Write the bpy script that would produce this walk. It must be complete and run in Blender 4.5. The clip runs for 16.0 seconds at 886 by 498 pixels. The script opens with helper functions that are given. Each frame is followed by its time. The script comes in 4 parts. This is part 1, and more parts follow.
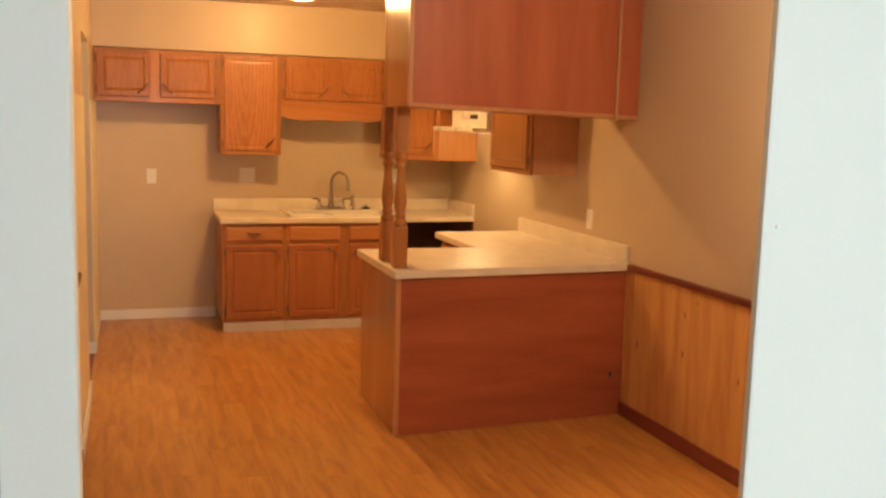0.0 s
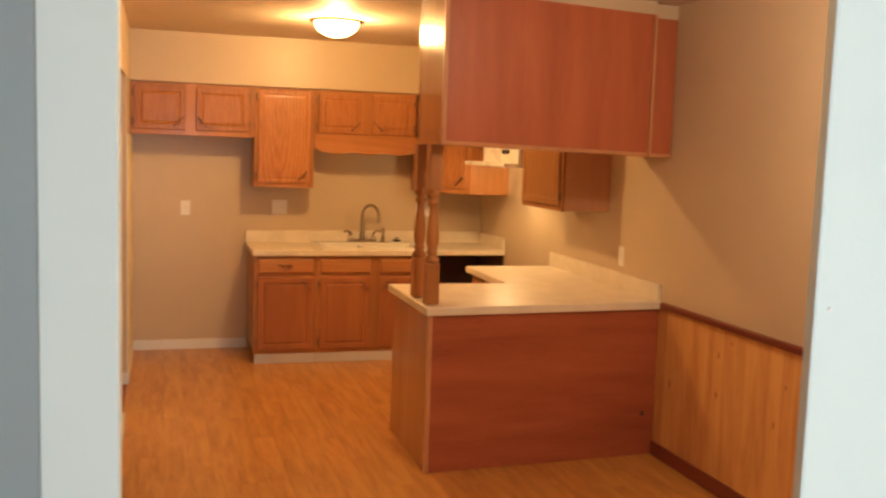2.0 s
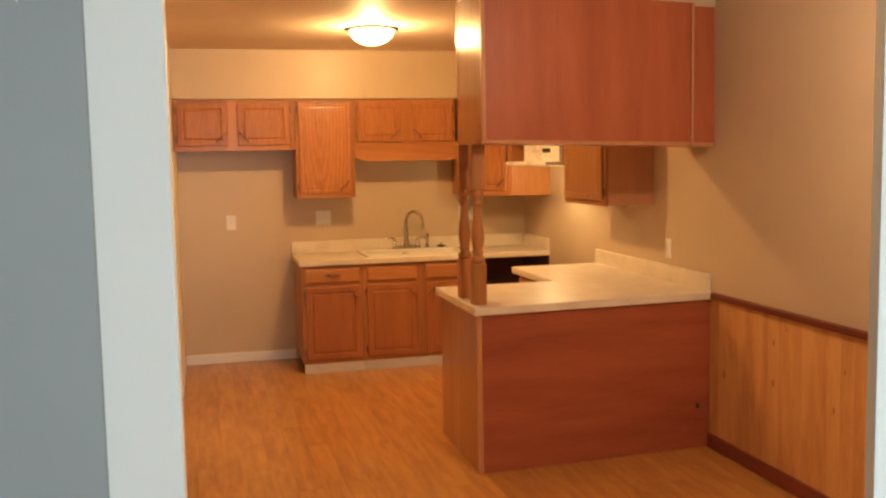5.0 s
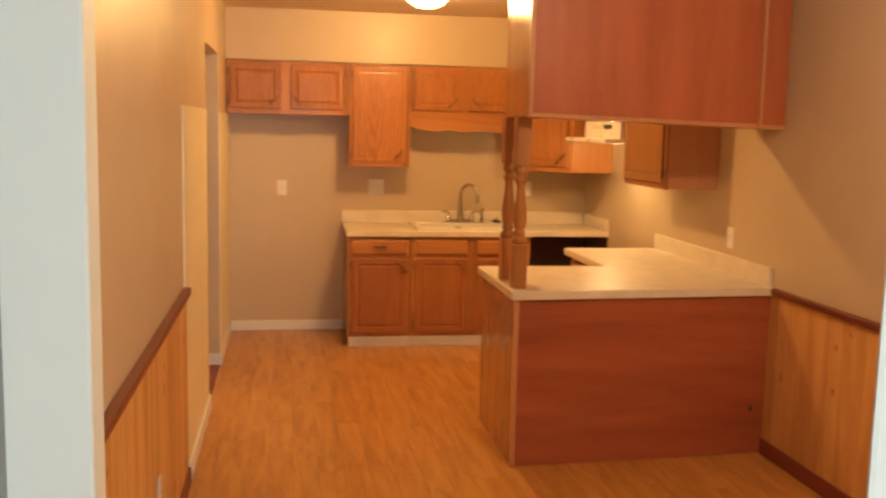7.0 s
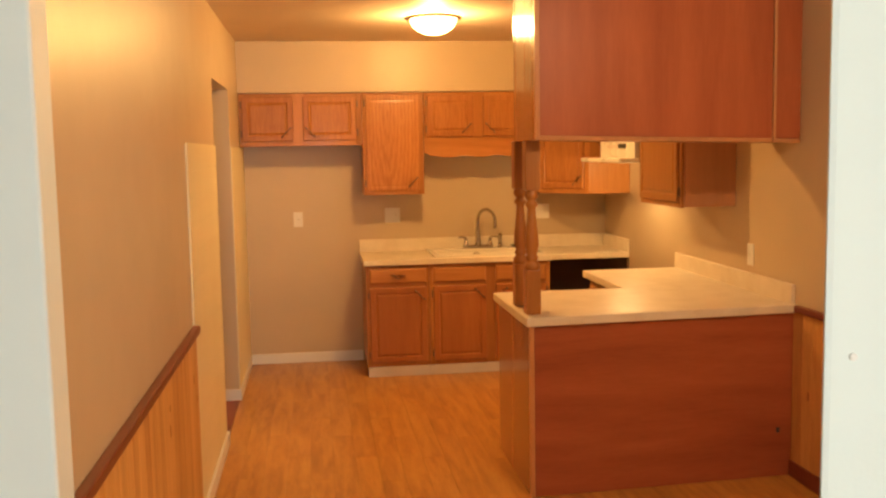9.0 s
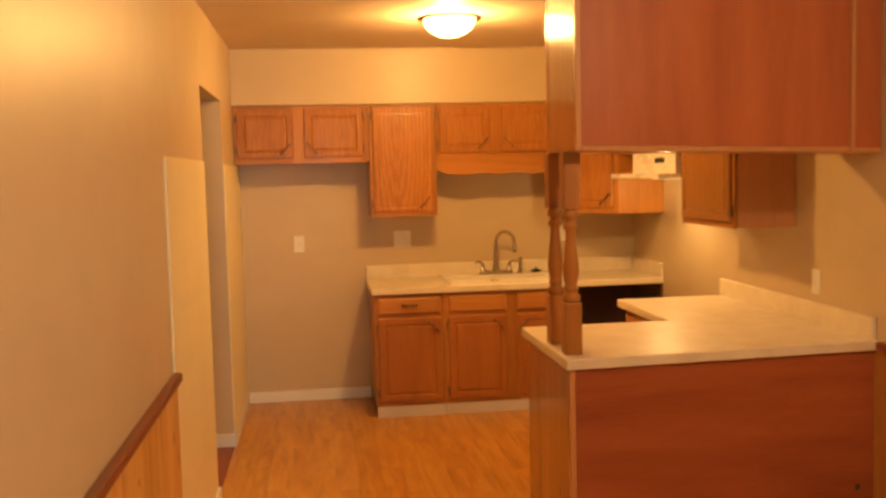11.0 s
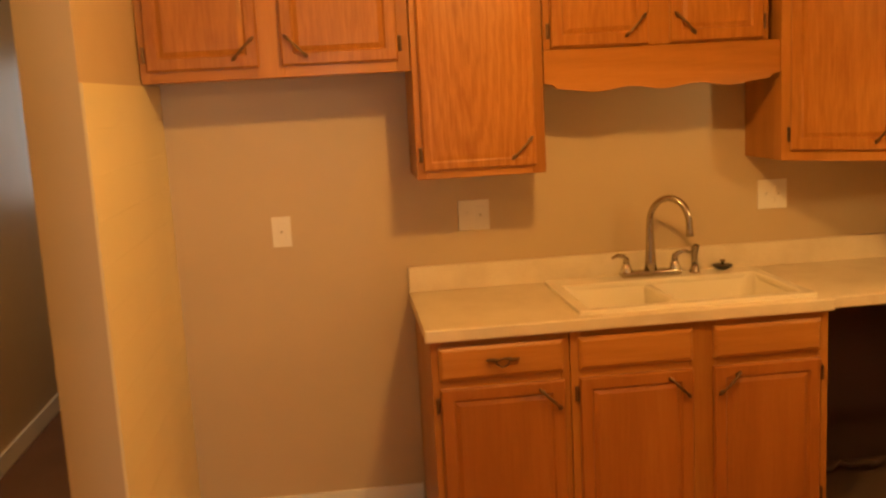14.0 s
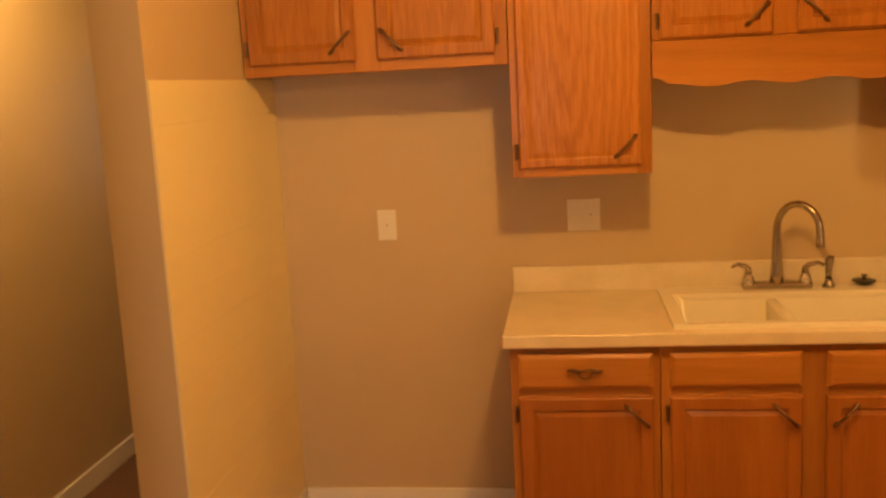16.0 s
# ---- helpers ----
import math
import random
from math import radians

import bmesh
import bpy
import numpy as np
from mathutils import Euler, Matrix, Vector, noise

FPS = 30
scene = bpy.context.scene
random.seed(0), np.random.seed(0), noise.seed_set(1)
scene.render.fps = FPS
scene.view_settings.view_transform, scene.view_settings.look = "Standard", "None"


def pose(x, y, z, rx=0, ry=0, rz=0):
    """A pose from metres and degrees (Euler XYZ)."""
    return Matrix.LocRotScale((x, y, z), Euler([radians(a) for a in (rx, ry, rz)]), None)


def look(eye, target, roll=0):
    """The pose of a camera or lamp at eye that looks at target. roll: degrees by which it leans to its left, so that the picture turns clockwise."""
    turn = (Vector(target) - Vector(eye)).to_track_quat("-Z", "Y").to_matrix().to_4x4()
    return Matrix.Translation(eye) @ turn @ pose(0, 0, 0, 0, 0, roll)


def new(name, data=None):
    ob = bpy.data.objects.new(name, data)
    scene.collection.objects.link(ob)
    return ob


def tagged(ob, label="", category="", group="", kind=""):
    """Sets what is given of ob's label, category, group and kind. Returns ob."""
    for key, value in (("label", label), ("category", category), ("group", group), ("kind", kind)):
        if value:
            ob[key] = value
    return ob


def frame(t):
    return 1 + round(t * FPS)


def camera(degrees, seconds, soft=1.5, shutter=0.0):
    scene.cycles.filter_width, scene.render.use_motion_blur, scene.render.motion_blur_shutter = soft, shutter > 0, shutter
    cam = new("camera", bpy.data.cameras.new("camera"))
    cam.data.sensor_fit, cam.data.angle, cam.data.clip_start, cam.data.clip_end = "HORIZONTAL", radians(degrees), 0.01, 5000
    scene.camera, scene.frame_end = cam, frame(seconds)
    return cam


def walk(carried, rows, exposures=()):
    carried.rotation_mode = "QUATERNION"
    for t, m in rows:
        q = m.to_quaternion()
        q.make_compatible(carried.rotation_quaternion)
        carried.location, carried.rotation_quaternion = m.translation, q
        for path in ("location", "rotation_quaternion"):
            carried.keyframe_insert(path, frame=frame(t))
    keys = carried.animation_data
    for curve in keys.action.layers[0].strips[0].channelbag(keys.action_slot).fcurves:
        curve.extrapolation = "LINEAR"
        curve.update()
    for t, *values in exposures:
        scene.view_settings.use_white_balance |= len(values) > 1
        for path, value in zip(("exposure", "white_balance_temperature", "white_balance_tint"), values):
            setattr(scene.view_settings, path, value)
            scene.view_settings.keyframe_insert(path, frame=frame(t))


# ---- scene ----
cam = camera(49.9, 16.0, 2.4, 0.5)
PATH = [
    (0, (0.258, -0.152, 1.704), (0.881, 1.731, 1.44), 1.6),
    (0.5, (0.25, -0.174, 1.714), (0.907, 1.7, 1.481), 1.7),
    (1, (0.245, -0.166, 1.72), (0.88, 1.717, 1.502), 2.0),
    (1.5, (0.241, -0.161, 1.741), (0.847, 1.735, 1.551), 2.1),
    (2, (0.234, -0.144, 1.759), (0.802, 1.763, 1.549), 1.9),
    (2.5, (0.199, -0.154, 1.752), (0.669, 1.782, 1.573), 1.4),
    (3, (0.183, -0.15, 1.76), (0.673, 1.78, 1.573), 1.5),
    (3.5, (0.203, -0.16, 1.758), (0.703, 1.77, 1.6), -0.6),
    (4, (0.224, -0.157, 1.737), (0.738, 1.767, 1.56), -2.2),
    (4.2, (0.217, -0.154, 1.732), (0.712, 1.774, 1.546), -2.3),
    (6.3, (0.251, -0.095, 1.699), (0.745, 1.832, 1.499), 0.2),
    (6.5, (0.311, -0.048, 1.727), (0.788, 1.882, 1.506), 0.2),
    (7, (0.48, 0.094, 1.719), (0.801, 2.052, 1.466), 1.3),
    (7.5, (0.597, 0.191, 1.719), (0.795, 2.167, 1.489), 0.7),
    (8, (0.594, 0.185, 1.733), (0.806, 2.161, 1.514), -0.8),
    (8.5, (0.578, 0.121, 1.726), (0.828, 2.095, 1.527), -1.1),
    (8.7, (0.586, 0.133, 1.737), (0.845, 2.106, 1.529), -0.9),
    (10.8, (0.557, 0.625, 1.676), (0.815, 2.605, 1.548), -2.3),
    (11, (0.582, 0.84, 1.704), (0.838, 2.817, 1.545), -1.4),
    (11.5, (0.609, 1.469, 1.684), (0.764, 3.445, 1.417), -2.3),
    (12, (0.624, 2.128, 1.67), (0.708, 4.113, 1.445), -2.6),
    (12.5, (0.721, 2.751, 1.695), (0.904, 4.727, 1.444), -2.6),
    (13, (0.658, 3.327, 1.721), (0.868, 5.298, 1.453), -2.7),
    (13.5, (0.659, 3.844, 1.679), (0.846, 5.818, 1.41), -3.5),
    (14, (0.667, 4.244, 1.716), (0.875, 6.207, 1.39), -3.1),
    (14.5, (0.611, 4.6, 1.807), (0.936, 6.537, 1.429), -1.7),
    (15, (0.626, 4.782, 1.795), (0.885, 6.724, 1.394), -2.2),
    (15.5, (0.912, 4.663, 1.793), (0.837, 6.623, 1.403), -0.6),
    (16, (1.147, 4.361, 1.733), (0.884, 6.315, 1.396), -3.0),
]
EXPOSURES = [(0.0, 0.0, 5150, 10), (4.2, -0.03, 5000, 10), (6.5, 0.02, 5250, 10), (8.6, 0.02, 5600, 10), (11.0, -0.08, 6200, 10), (12.5, -0.16, 6350, 10), (14.0, -0.25, 6600, 10), (15.5, -0.31, 6650, 10), (16.0, -0.25, 6650, 10)]
walk(cam, [(t, look(eye, target, roll)) for t, eye, target, roll in PATH], EXPOSURES)

# ---- light ----
world = bpy.data.worlds.new("world")
scene.world = world
world.use_nodes = True
sky = world.node_tree.nodes.new("ShaderNodeTexSky")
sky.sky_type, sky.sun_disc = "NISHITA", False
sky.sun_elevation, sky.sun_rotation = radians(40), radians(200)
world.node_tree.links.new(sky.outputs[0], world.node_tree.nodes["Background"].inputs[0])
world.node_tree.nodes["Background"].inputs[1].default_value = 0.1

BULB_WATTS, GLOW_STRENGTH, DINING_FILL_WATTS, PASSAGE_WATTS, HOOD_WATTS, DAY_WATTS = 73.0, 24.0, 60.0, 23.0, 12.0, 198.0
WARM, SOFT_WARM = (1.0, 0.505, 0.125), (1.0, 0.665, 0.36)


def area_lamp(name, m, sx, sy, watts, colour):
    data = bpy.data.lights.new(name, "AREA")
    data.shape, data.size, data.size_y, data.energy, data.color = "RECTANGLE", sx, sy, watts, colour
    ob = new(name, data)
    ob.matrix_world = m
    return ob


# the sky's light through the window of the front room
area_lamp("window_daylight", look((1.55, -5.22, 1.45), (1.55, 0.0, 1.40)), 2.3, 1.4, DAY_WATTS, (1.0, 0.97, 0.82))
# the sky's light through the window at the end of the passage
area_lamp("passage_daylight", look((-0.62, 11.14, 1.60), (-0.62, 7.0, 1.50)), 0.52, 0.92, 3.2, (1.0, 0.97, 0.92))


def bulb(name, at, watts, colour, radius=0.05):
    data = bpy.data.lights.new(name, "POINT")
    data.energy, data.color, data.shadow_soft_size = watts, colour, radius
    ob = new(name, data)
    ob.location = at
    return ob


LX, LY = 1.355, 6.28
bulb("kitchen_bulb", (LX, LY, 2.525), BULB_WATTS, WARM, 0.04)
# unseen light added to brighten the dining end's panels and right wall
bulb("dining_fill", (2.12, 2.50, 2.50), DINING_FILL_WATTS, SOFT_WARM, 0.06)
bulb("hood_bulb", (2.79, 6.74, 1.605), HOOD_WATTS, (1.0, 0.60, 0.20), 0.03)
bulb("passage_bulb", (-0.6, 7.6, 2.49), PASSAGE_WATTS, (1.0, 0.66, 0.22), 0.06)

# ---- plan ----
XR, YB, ZC = 3.035, 8.07, 2.60          # right wall, back wall, ceiling (left wall at x = 0)
DOOR0, DOOR1, DOOR_Z = 5.865, 6.91, 2.185  # side doorway in the left wall
Y_UP, Z_UP = 7.74, 2.205                # faces and tops of the wall cabinets
Y_BASE = 7.415                          # faces of the base cabinets
CT0, CT1, SPLASH = 0.876, 0.914, 1.016  # worktop underside, top, splashback top
PEN_Y, PEN_X = 4.70, 1.605              # peninsula panel and end


# ---- helpers for meshes ----
def box(bm, x0, x1, y0, y1, z0, z1):
    v = [bm.verts.new(p) for p in ((x0, y0, z0), (x1, y0, z0), (x1, y1, z0), (x0, y1, z0),
                                   (x0, y0, z1), (x1, y0, z1), (x1, y1, z1), (x0, y1, z1))]
    for f in ((3, 2, 1, 0), (4, 5, 6, 7), (0, 1, 5, 4), (1, 2, 6, 5), (2, 3, 7, 6), (3, 0, 4, 7)):
        bm.faces.new([v[i] for i in f])
    return bm


def boxes(*spans, bevel=0.0, segments=2):
    bm = bmesh.new()
    for s in spans:
        box(bm, *s)
    if bevel:
        bmesh.ops.bevel(bm, geom=list(bm.edges), offset=bevel, segments=segments, affect="EDGES", profile=0.5)
    return bm


def prism(outline, z0, z1, bevel=0.0):
    """An upright prism over a plan outline."""
    bm = bmesh.new()
    low = [bm.verts.new((x, y, z0)) for x, y in outline]
    top = [bm.verts.new((x, y, z1)) for x, y in outline]
    bm.faces.new(low), bm.faces.new(top)
    for i in range(len(low)):
        j = (i + 1) % len(low)
        bm.faces.new((low[i], low[j], top[j], top[i]))
    bmesh.ops.recalc_face_normals(bm, faces=bm.faces)
    if bevel:
        bmesh.ops.bevel(bm, geom=list(bm.edges), offset=bevel, segments=2, affect="EDGES", profile=0.5)
    return bm


def tube(points, radii, seg=10, bm=None):
    """A round bar along points, with a radius at each of them and closed ends."""
    bm = bm or bmesh.new()
    pts = [Vector(p) for p in points]
    rings, side = [], None
    for i, p in enumerate(pts):
        d = (pts[min(i + 1, len(pts) - 1)] - pts[max(i - 1, 0)]).normalized()
        if side is None:
            side = d.orthogonal().normalized()
        side = (side - d * side.dot(d)).normalized()
        up = d.cross(side)
        rings.append([bm.verts.new(p + (side * math.cos(a) + up * math.sin(a)) * radii[i])
                      for a in (2 * math.pi * k / seg for k in range(seg))])
    for a, b in zip(rings, rings[1:]):
        for k in range(seg):
            bm.faces.new((a[k], a[(k + 1) % seg], b[(k + 1) % seg], b[k]))
    bm.faces.new(rings[0]), bm.faces.new(rings[-1])
    bmesh.ops.recalc_face_normals(bm, faces=bm.faces)
    return bm


def lathe(profile, centre=(0, 0), seg=32, close=True):
    """A turned shape about an upright axis from rows of radius and height."""
    bm = bmesh.new()
    rings = [[bm.verts.new((centre[0] + r * math.cos(2 * math.pi * k / seg), centre[1] + r * math.sin(2 * math.pi * k / seg), z))
              for k in range(seg)] for r, z in profile]
    for a, b in zip(rings, rings[1:]):
        for k in range(seg):
            bm.faces.new((a[k], a[(k + 1) % seg], b[(k + 1) % seg], b[k]))
    if close:
        bm.faces.new(rings[0]), bm.faces.new(rings[-1])
    bmesh.ops.recalc_face_normals(bm, faces=bm.faces)
    return bm


def mesh_of(name, bm, material, smooth=False):
    bmesh.ops.recalc_face_normals(bm, faces=bm.faces)
    data = bpy.data.meshes.new(name)
    bm.to_mesh(data)
    bm.free()
    data.materials.append(material)
    if smooth:
        data.shade_smooth()
    return data


def structure(name, bm, material, label, category):
    return tagged(new(name, mesh_of(name, bm, material)), label, category, kind="structure")


def thing(name, at, label, category, group=""):
    ob = new(name)
    ob.location = at
    ob.empty_display_size = 0.05
    return tagged(ob, label, category, group)


def base_of(ob):
    at = Vector((0, 0, 0))
    while ob:
        at += ob.location
        ob = ob.parent
    return at


def part(name, bm, material, parent, label="", smooth=False):
    """One mesh, given in the room's coordinates, as a part of a thing or of a part."""
    bm.transform(Matrix.Translation(-base_of(parent)))
    ob = new(name, mesh_of(name, bm, material, smooth))
    ob.parent = parent
    if label:
        ob["label"] = label
    return ob


def solo(name, bm, material, at, label, category, group="", smooth=False):
    """A thing that is one mesh."""
    bm.transform(Matrix.Translation(-Vector(at)))
    ob = new(name, mesh_of(name, bm, material, smooth))
    ob.location = at
    return tagged(ob, label, category, group)


# ---- materials ----
def blank(name):
    m = bpy.data.materials.new(name)
    m.use_nodes = True
    n, l = m.node_tree.nodes, m.node_tree.links
    return m, n, l, n["Principled BSDF"]


def ramp(n, l, fac, stops):
    r = n.new("ShaderNodeValToRGB")
    r.color_ramp.elements[0].position, r.color_ramp.elements[0].color = stops[0][0], (*stops[0][1], 1)
    r.color_ramp.elements[1].position, r.color_ramp.elements[1].color = stops[-1][0], (*stops[-1][1], 1)
    for p, c in stops[1:-1]:
        r.color_ramp.elements.new(p).color = (*c, 1)
    l.new(fac, r.inputs[0])
    return r.outputs[0]


def coords(n, l, scale, shift=True):
    tex, mp = n.new("ShaderNodeTexCoord"), n.new("ShaderNodeMapping")
    mp.inputs["Scale"].default_value = scale
    l.new(tex.outputs["Object"], mp.inputs["Vector"])
    if shift:
        info, mul = n.new("ShaderNodeObjectInfo"), n.new("ShaderNodeVectorMath")
        mul.operation = "SCALE"
        mul.inputs[0].default_value = (7.3, 11.9, 5.1)
        l.new(info.outputs["Random"], mul.inputs["Scale"])
        l.new(mul.outputs[0], mp.inputs["Location"])
    return mp.outputs[0]


def noise_tex(n, l, vec, scale, detail=4.0, rough=0.55, distortion=0.0):
    t = n.new("ShaderNodeTexNoise")
    t.inputs["Scale"].default_value, t.inputs["Detail"].default_value = scale, detail
    t.inputs["Roughness"].default_value, t.inputs["Distortion"].default_value = rough, distortion
    l.new(vec, t.inputs["Vector"])
    return t.outputs["Fac"]


def math_node(n, l, op, a, b):
    m = n.new("ShaderNodeMath")
    m.operation = op
    for i, v in enumerate((a, b)):
        if isinstance(v, (int, float)):
            m.inputs[i].default_value = v
        else:
            l.new(v, m.inputs[i])
    return m.outputs[0]


def bump(n, l, bsdf, height, strength, distance=0.002):
    b = n.new("ShaderNodeBump")
    b.inputs["Strength"].default_value, b.inputs["Distance"].default_value = strength, distance
    l.new(height, b.inputs["Height"])
    l.new(b.outputs[0], bsdf.inputs["Normal"])


def wood(name, dark, mid, light, grain=(1, 1, 0.07), rough=0.35, figure=1.0, coat=0.0, tone=0.25, bands=9.0, bump_by=0.12, broad_scale=5.0, spec=0.3):
    """Stained timber: fine streaks along the grain, broad cathedral figure, and a tone of its own for every piece."""
    m, n, l, bsdf = blank(name)
    vec = coords(n, l, grain)
    fine = noise_tex(n, l, vec, 95.0, 5.0, 0.6)
    broad = noise_tex(n, l, vec, broad_scale, 3.0, 0.5, 0.6)
    rings = n.new("ShaderNodeTexWave")
    rings.wave_type, rings.bands_direction = "BANDS", "DIAGONAL"
    rings.inputs["Scale"].default_value, rings.inputs["Distortion"].default_value = bands, 7.0
    rings.inputs["Detail"].default_value, rings.inputs["Detail Scale"].default_value = 2.0, 0.9
    l.new(vec, rings.inputs["Vector"])
    mix = math_node(n, l, "ADD", math_node(n, l, "MULTIPLY", rings.outputs["Fac"], 0.13 * figure),
                    math_node(n, l, "ADD", math_node(n, l, "MULTIPLY", fine, 0.30), math_node(n, l, "MULTIPLY", broad, 0.70)))
    info = n.new("ShaderNodeObjectInfo")
    own = math_node(n, l, "MULTIPLY", math_node(n, l, "SUBTRACT", info.outputs["Random"], 0.5), tone)
    col = ramp(n, l, math_node(n, l, "ADD", mix, own), ((0.30, dark), (0.55, mid), (0.82, light)))
    l.new(col, bsdf.inputs["Base Color"])
    wear = noise_tex(n, l, coords(n, l, (1, 1, 1), False), 3.0, 3.0)
    r = math_node(n, l, "ADD", math_node(n, l, "MULTIPLY", wear, 0.16), rough - 0.08)
    l.new(r, bsdf.inputs["Roughness"])
    bsdf.inputs["Coat Weight"].default_value = coat
    bsdf.inputs["Specular IOR Level"].default_value = spec
    bsdf.inputs["Coat Roughness"].default_value = 0.12
    bump(n, l, bsdf, mix, bump_by, 0.002)
    return m


def paint(name, colour, rough=0.5, mottle=0.06, texture=0.25, tscale=160.0):
    m, n, l, bsdf = blank(name)
    vec = coords(n, l, (1, 1, 1), False)
    big = noise_tex(n, l, vec, 1.7, 4.0)
    lo, hi = [c * (1 - mottle) for c in colour], [min(1, c * (1 + mottle)) for c in colour]
    l.new(ramp(n, l, big, ((0.3, lo), (0.7, hi))), bsdf.inputs["Base Color"])
    l.new(math_node(n, l, "ADD", math_node(n, l, "MULTIPLY", noise_tex(n, l, vec, 6.0), 0.14), rough - 0.07), bsdf.inputs["Roughness"])
    bump(n, l, bsdf, noise_tex(n, l, vec, tscale, 3.0), texture, 0.0015)
    return m


def metal(name, colour, rough):
    m, n, l, bsdf = blank(name)
    vec = coords(n, l, (1, 1, 1), False)
    l.new(ramp(n, l, noise_tex(n, l, vec, 45.0), ((0.3, [c * 0.75 for c in colour]), (0.7, colour))), bsdf.inputs["Base Color"])
    bsdf.inputs["Metallic"].default_value, bsdf.inputs["Roughness"].default_value = 1.0, rough
    return m


def laminate(name, colour, speck, rough):
    m, n, l, bsdf = blank(name)
    vec = coords(n, l, (1, 1, 1), False)
    f = math_node(n, l, "ADD", math_node(n, l, "MULTIPLY", noise_tex(n, l, vec, 420.0, 2.0), 0.6), math_node(n, l, "MULTIPLY", noise_tex(n, l, vec, 7.0, 3.0), 0.4))
    l.new(ramp(n, l, f, ((0.38, speck), (0.58, colour))), bsdf.inputs["Base Color"])
    l.new(math_node(n, l, "ADD", math_node(n, l, "MULTIPLY", noise_tex(n, l, vec, 5.0), 0.15), rough - 0.07), bsdf.inputs["Roughness"])
    return m


WALL = paint("tan_wall_paint", (0.565, 0.450, 0.292), 0.38, 0.04, 0.22)
CEILING = paint("ceiling_paint", (0.72, 0.61, 0.49), 0.62, 0.04, 0.5, 90.0)
BOARD = paint("cream_gloss_board", (0.82, 0.735, 0.46), 0.36, 0.04, 0.12, 60.0)
WHITE_WALL = paint("pale_wall_paint", (0.735, 0.79, 0.755), 0.55, 0.02, 0.2)
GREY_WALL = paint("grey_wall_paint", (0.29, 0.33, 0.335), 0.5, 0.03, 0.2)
WHITE_TRIM = paint("white_trim_paint", (0.80, 0.79, 0.76), 0.38, 0.04, 0.06, 40.0)
TOE = paint("grey_toe_paint", (0.58, 0.54, 0.52), 0.5, 0.08, 0.1, 40.0)
OAK = wood("honey_oak", (0.310, 0.123, 0.024), (0.430, 0.181, 0.038), (0.550, 0.256, 0.065), (1, 1, 0.07), 0.36, 0.3, 0.10)


def figured_oak(name, dark, mid, light, rings_by=0.20, scale=13.0, twist=2.6):
    """Plain-sawn oak: nested arches about the middle of the board over fine streaks."""
    m, n, l, bsdf = blank(name)
    vec = coords(n, l, (1, 1, 0.16), False)
    shift = n.new("ShaderNodeVectorMath")
    shift.operation = "ADD"
    shift.inputs[1].default_value = (0.012, 0.0, -0.115)
    info, own, each = n.new("ShaderNodeObjectInfo"), n.new("ShaderNodeVectorMath"), n.new("ShaderNodeVectorMath")
    own.operation, each.operation = "SCALE", "ADD"
    own.inputs[0].default_value = (0.22, 0.0, 0.09)
    l.new(info.outputs["Random"], own.inputs["Scale"])
    l.new(vec, each.inputs[0])
    l.new(own.outputs[0], each.inputs[1])
    l.new(each.outputs[0], shift.inputs[0])
    rings = n.new("ShaderNodeTexWave")
    rings.wave_type, rings.rings_direction = "RINGS", "Y"
    rings.inputs["Scale"].default_value, rings.inputs["Distortion"].default_value = scale, twist
    rings.inputs["Detail"].default_value, rings.inputs["Detail Scale"].default_value = 2.5, 6.0
    l.new(shift.outputs[0], rings.inputs["Vector"])
    fine = noise_tex(n, l, coords(n, l, (1, 1, 0.05), False), 150.0, 4.0, 0.6)
    broad = noise_tex(n, l, vec, 6.0, 3.0)
    mix = math_node(n, l, "ADD", math_node(n, l, "MULTIPLY", rings.outputs["Fac"], rings_by),
                    math_node(n, l, "ADD", math_node(n, l, "MULTIPLY", fine, 0.36), math_node(n, l, "MULTIPLY", broad, 0.30)))
    l.new(ramp(n, l, mix, ((0.25, dark), (0.52, mid), (0.80, light))), bsdf.inputs["Base Color"])
    bsdf.inputs["Roughness"].default_value = 0.36
    bsdf.inputs["Coat Weight"].default_value, bsdf.inputs["Coat Roughness"].default_value = 0.08, 0.15
    bsdf.inputs["Specular IOR Level"].default_value = 0.3
    bump(n, l, bsdf, mix, 0.06, 0.002)
    return m


OAK_FIGURED = figured_oak("cathedral_oak", (0.347, 0.125, 0.024), (0.526, 0.233, 0.053), (0.650, 0.320, 0.085), 0.12, 11.0, 4.2)
OAK_SOFT = figured_oak("mild_oak", (0.321, 0.120, 0.024), (0.482, 0.209, 0.046), (0.610, 0.297, 0.078), 0.08, 6.0, 8.0)
OAK_RED = wood("reddish_oak_doors", (0.270, 0.092, 0.018), (0.370, 0.135, 0.028), (0.460, 0.186, 0.045), (1, 1, 0.07), 0.36, 0.15, 0.10, 0.12)
# the honey oak's colours at about two thirds
OAK_DARK = wood("dark_oak", (0.200, 0.084, 0.018), (0.280, 0.121, 0.026), (0.360, 0.162, 0.040), (1, 1, 0.07), 0.36, 0.6, 0.15)
VENEER = wood("brown_veneer", (0.40, 0.185, 0.08), (0.48, 0.235, 0.105), (0.55, 0.28, 0.13), (1, 1, 0.05), 0.5, 0.3, 0.0, 0.05)
OAK_FLAT = wood("honey_oak_rails", (0.310, 0.123, 0.024), (0.430, 0.181, 0.038), (0.550, 0.256, 0.065), (0.07, 1, 1), 0.36, 0.6, 0.10)
OAK_GLOSS = wood("varnished_oak_end", (0.360, 0.146, 0.034), (0.460, 0.205, 0.052), (0.560, 0.270, 0.078), (1, 1, 0.05), 0.20, 0.4, 0.6)
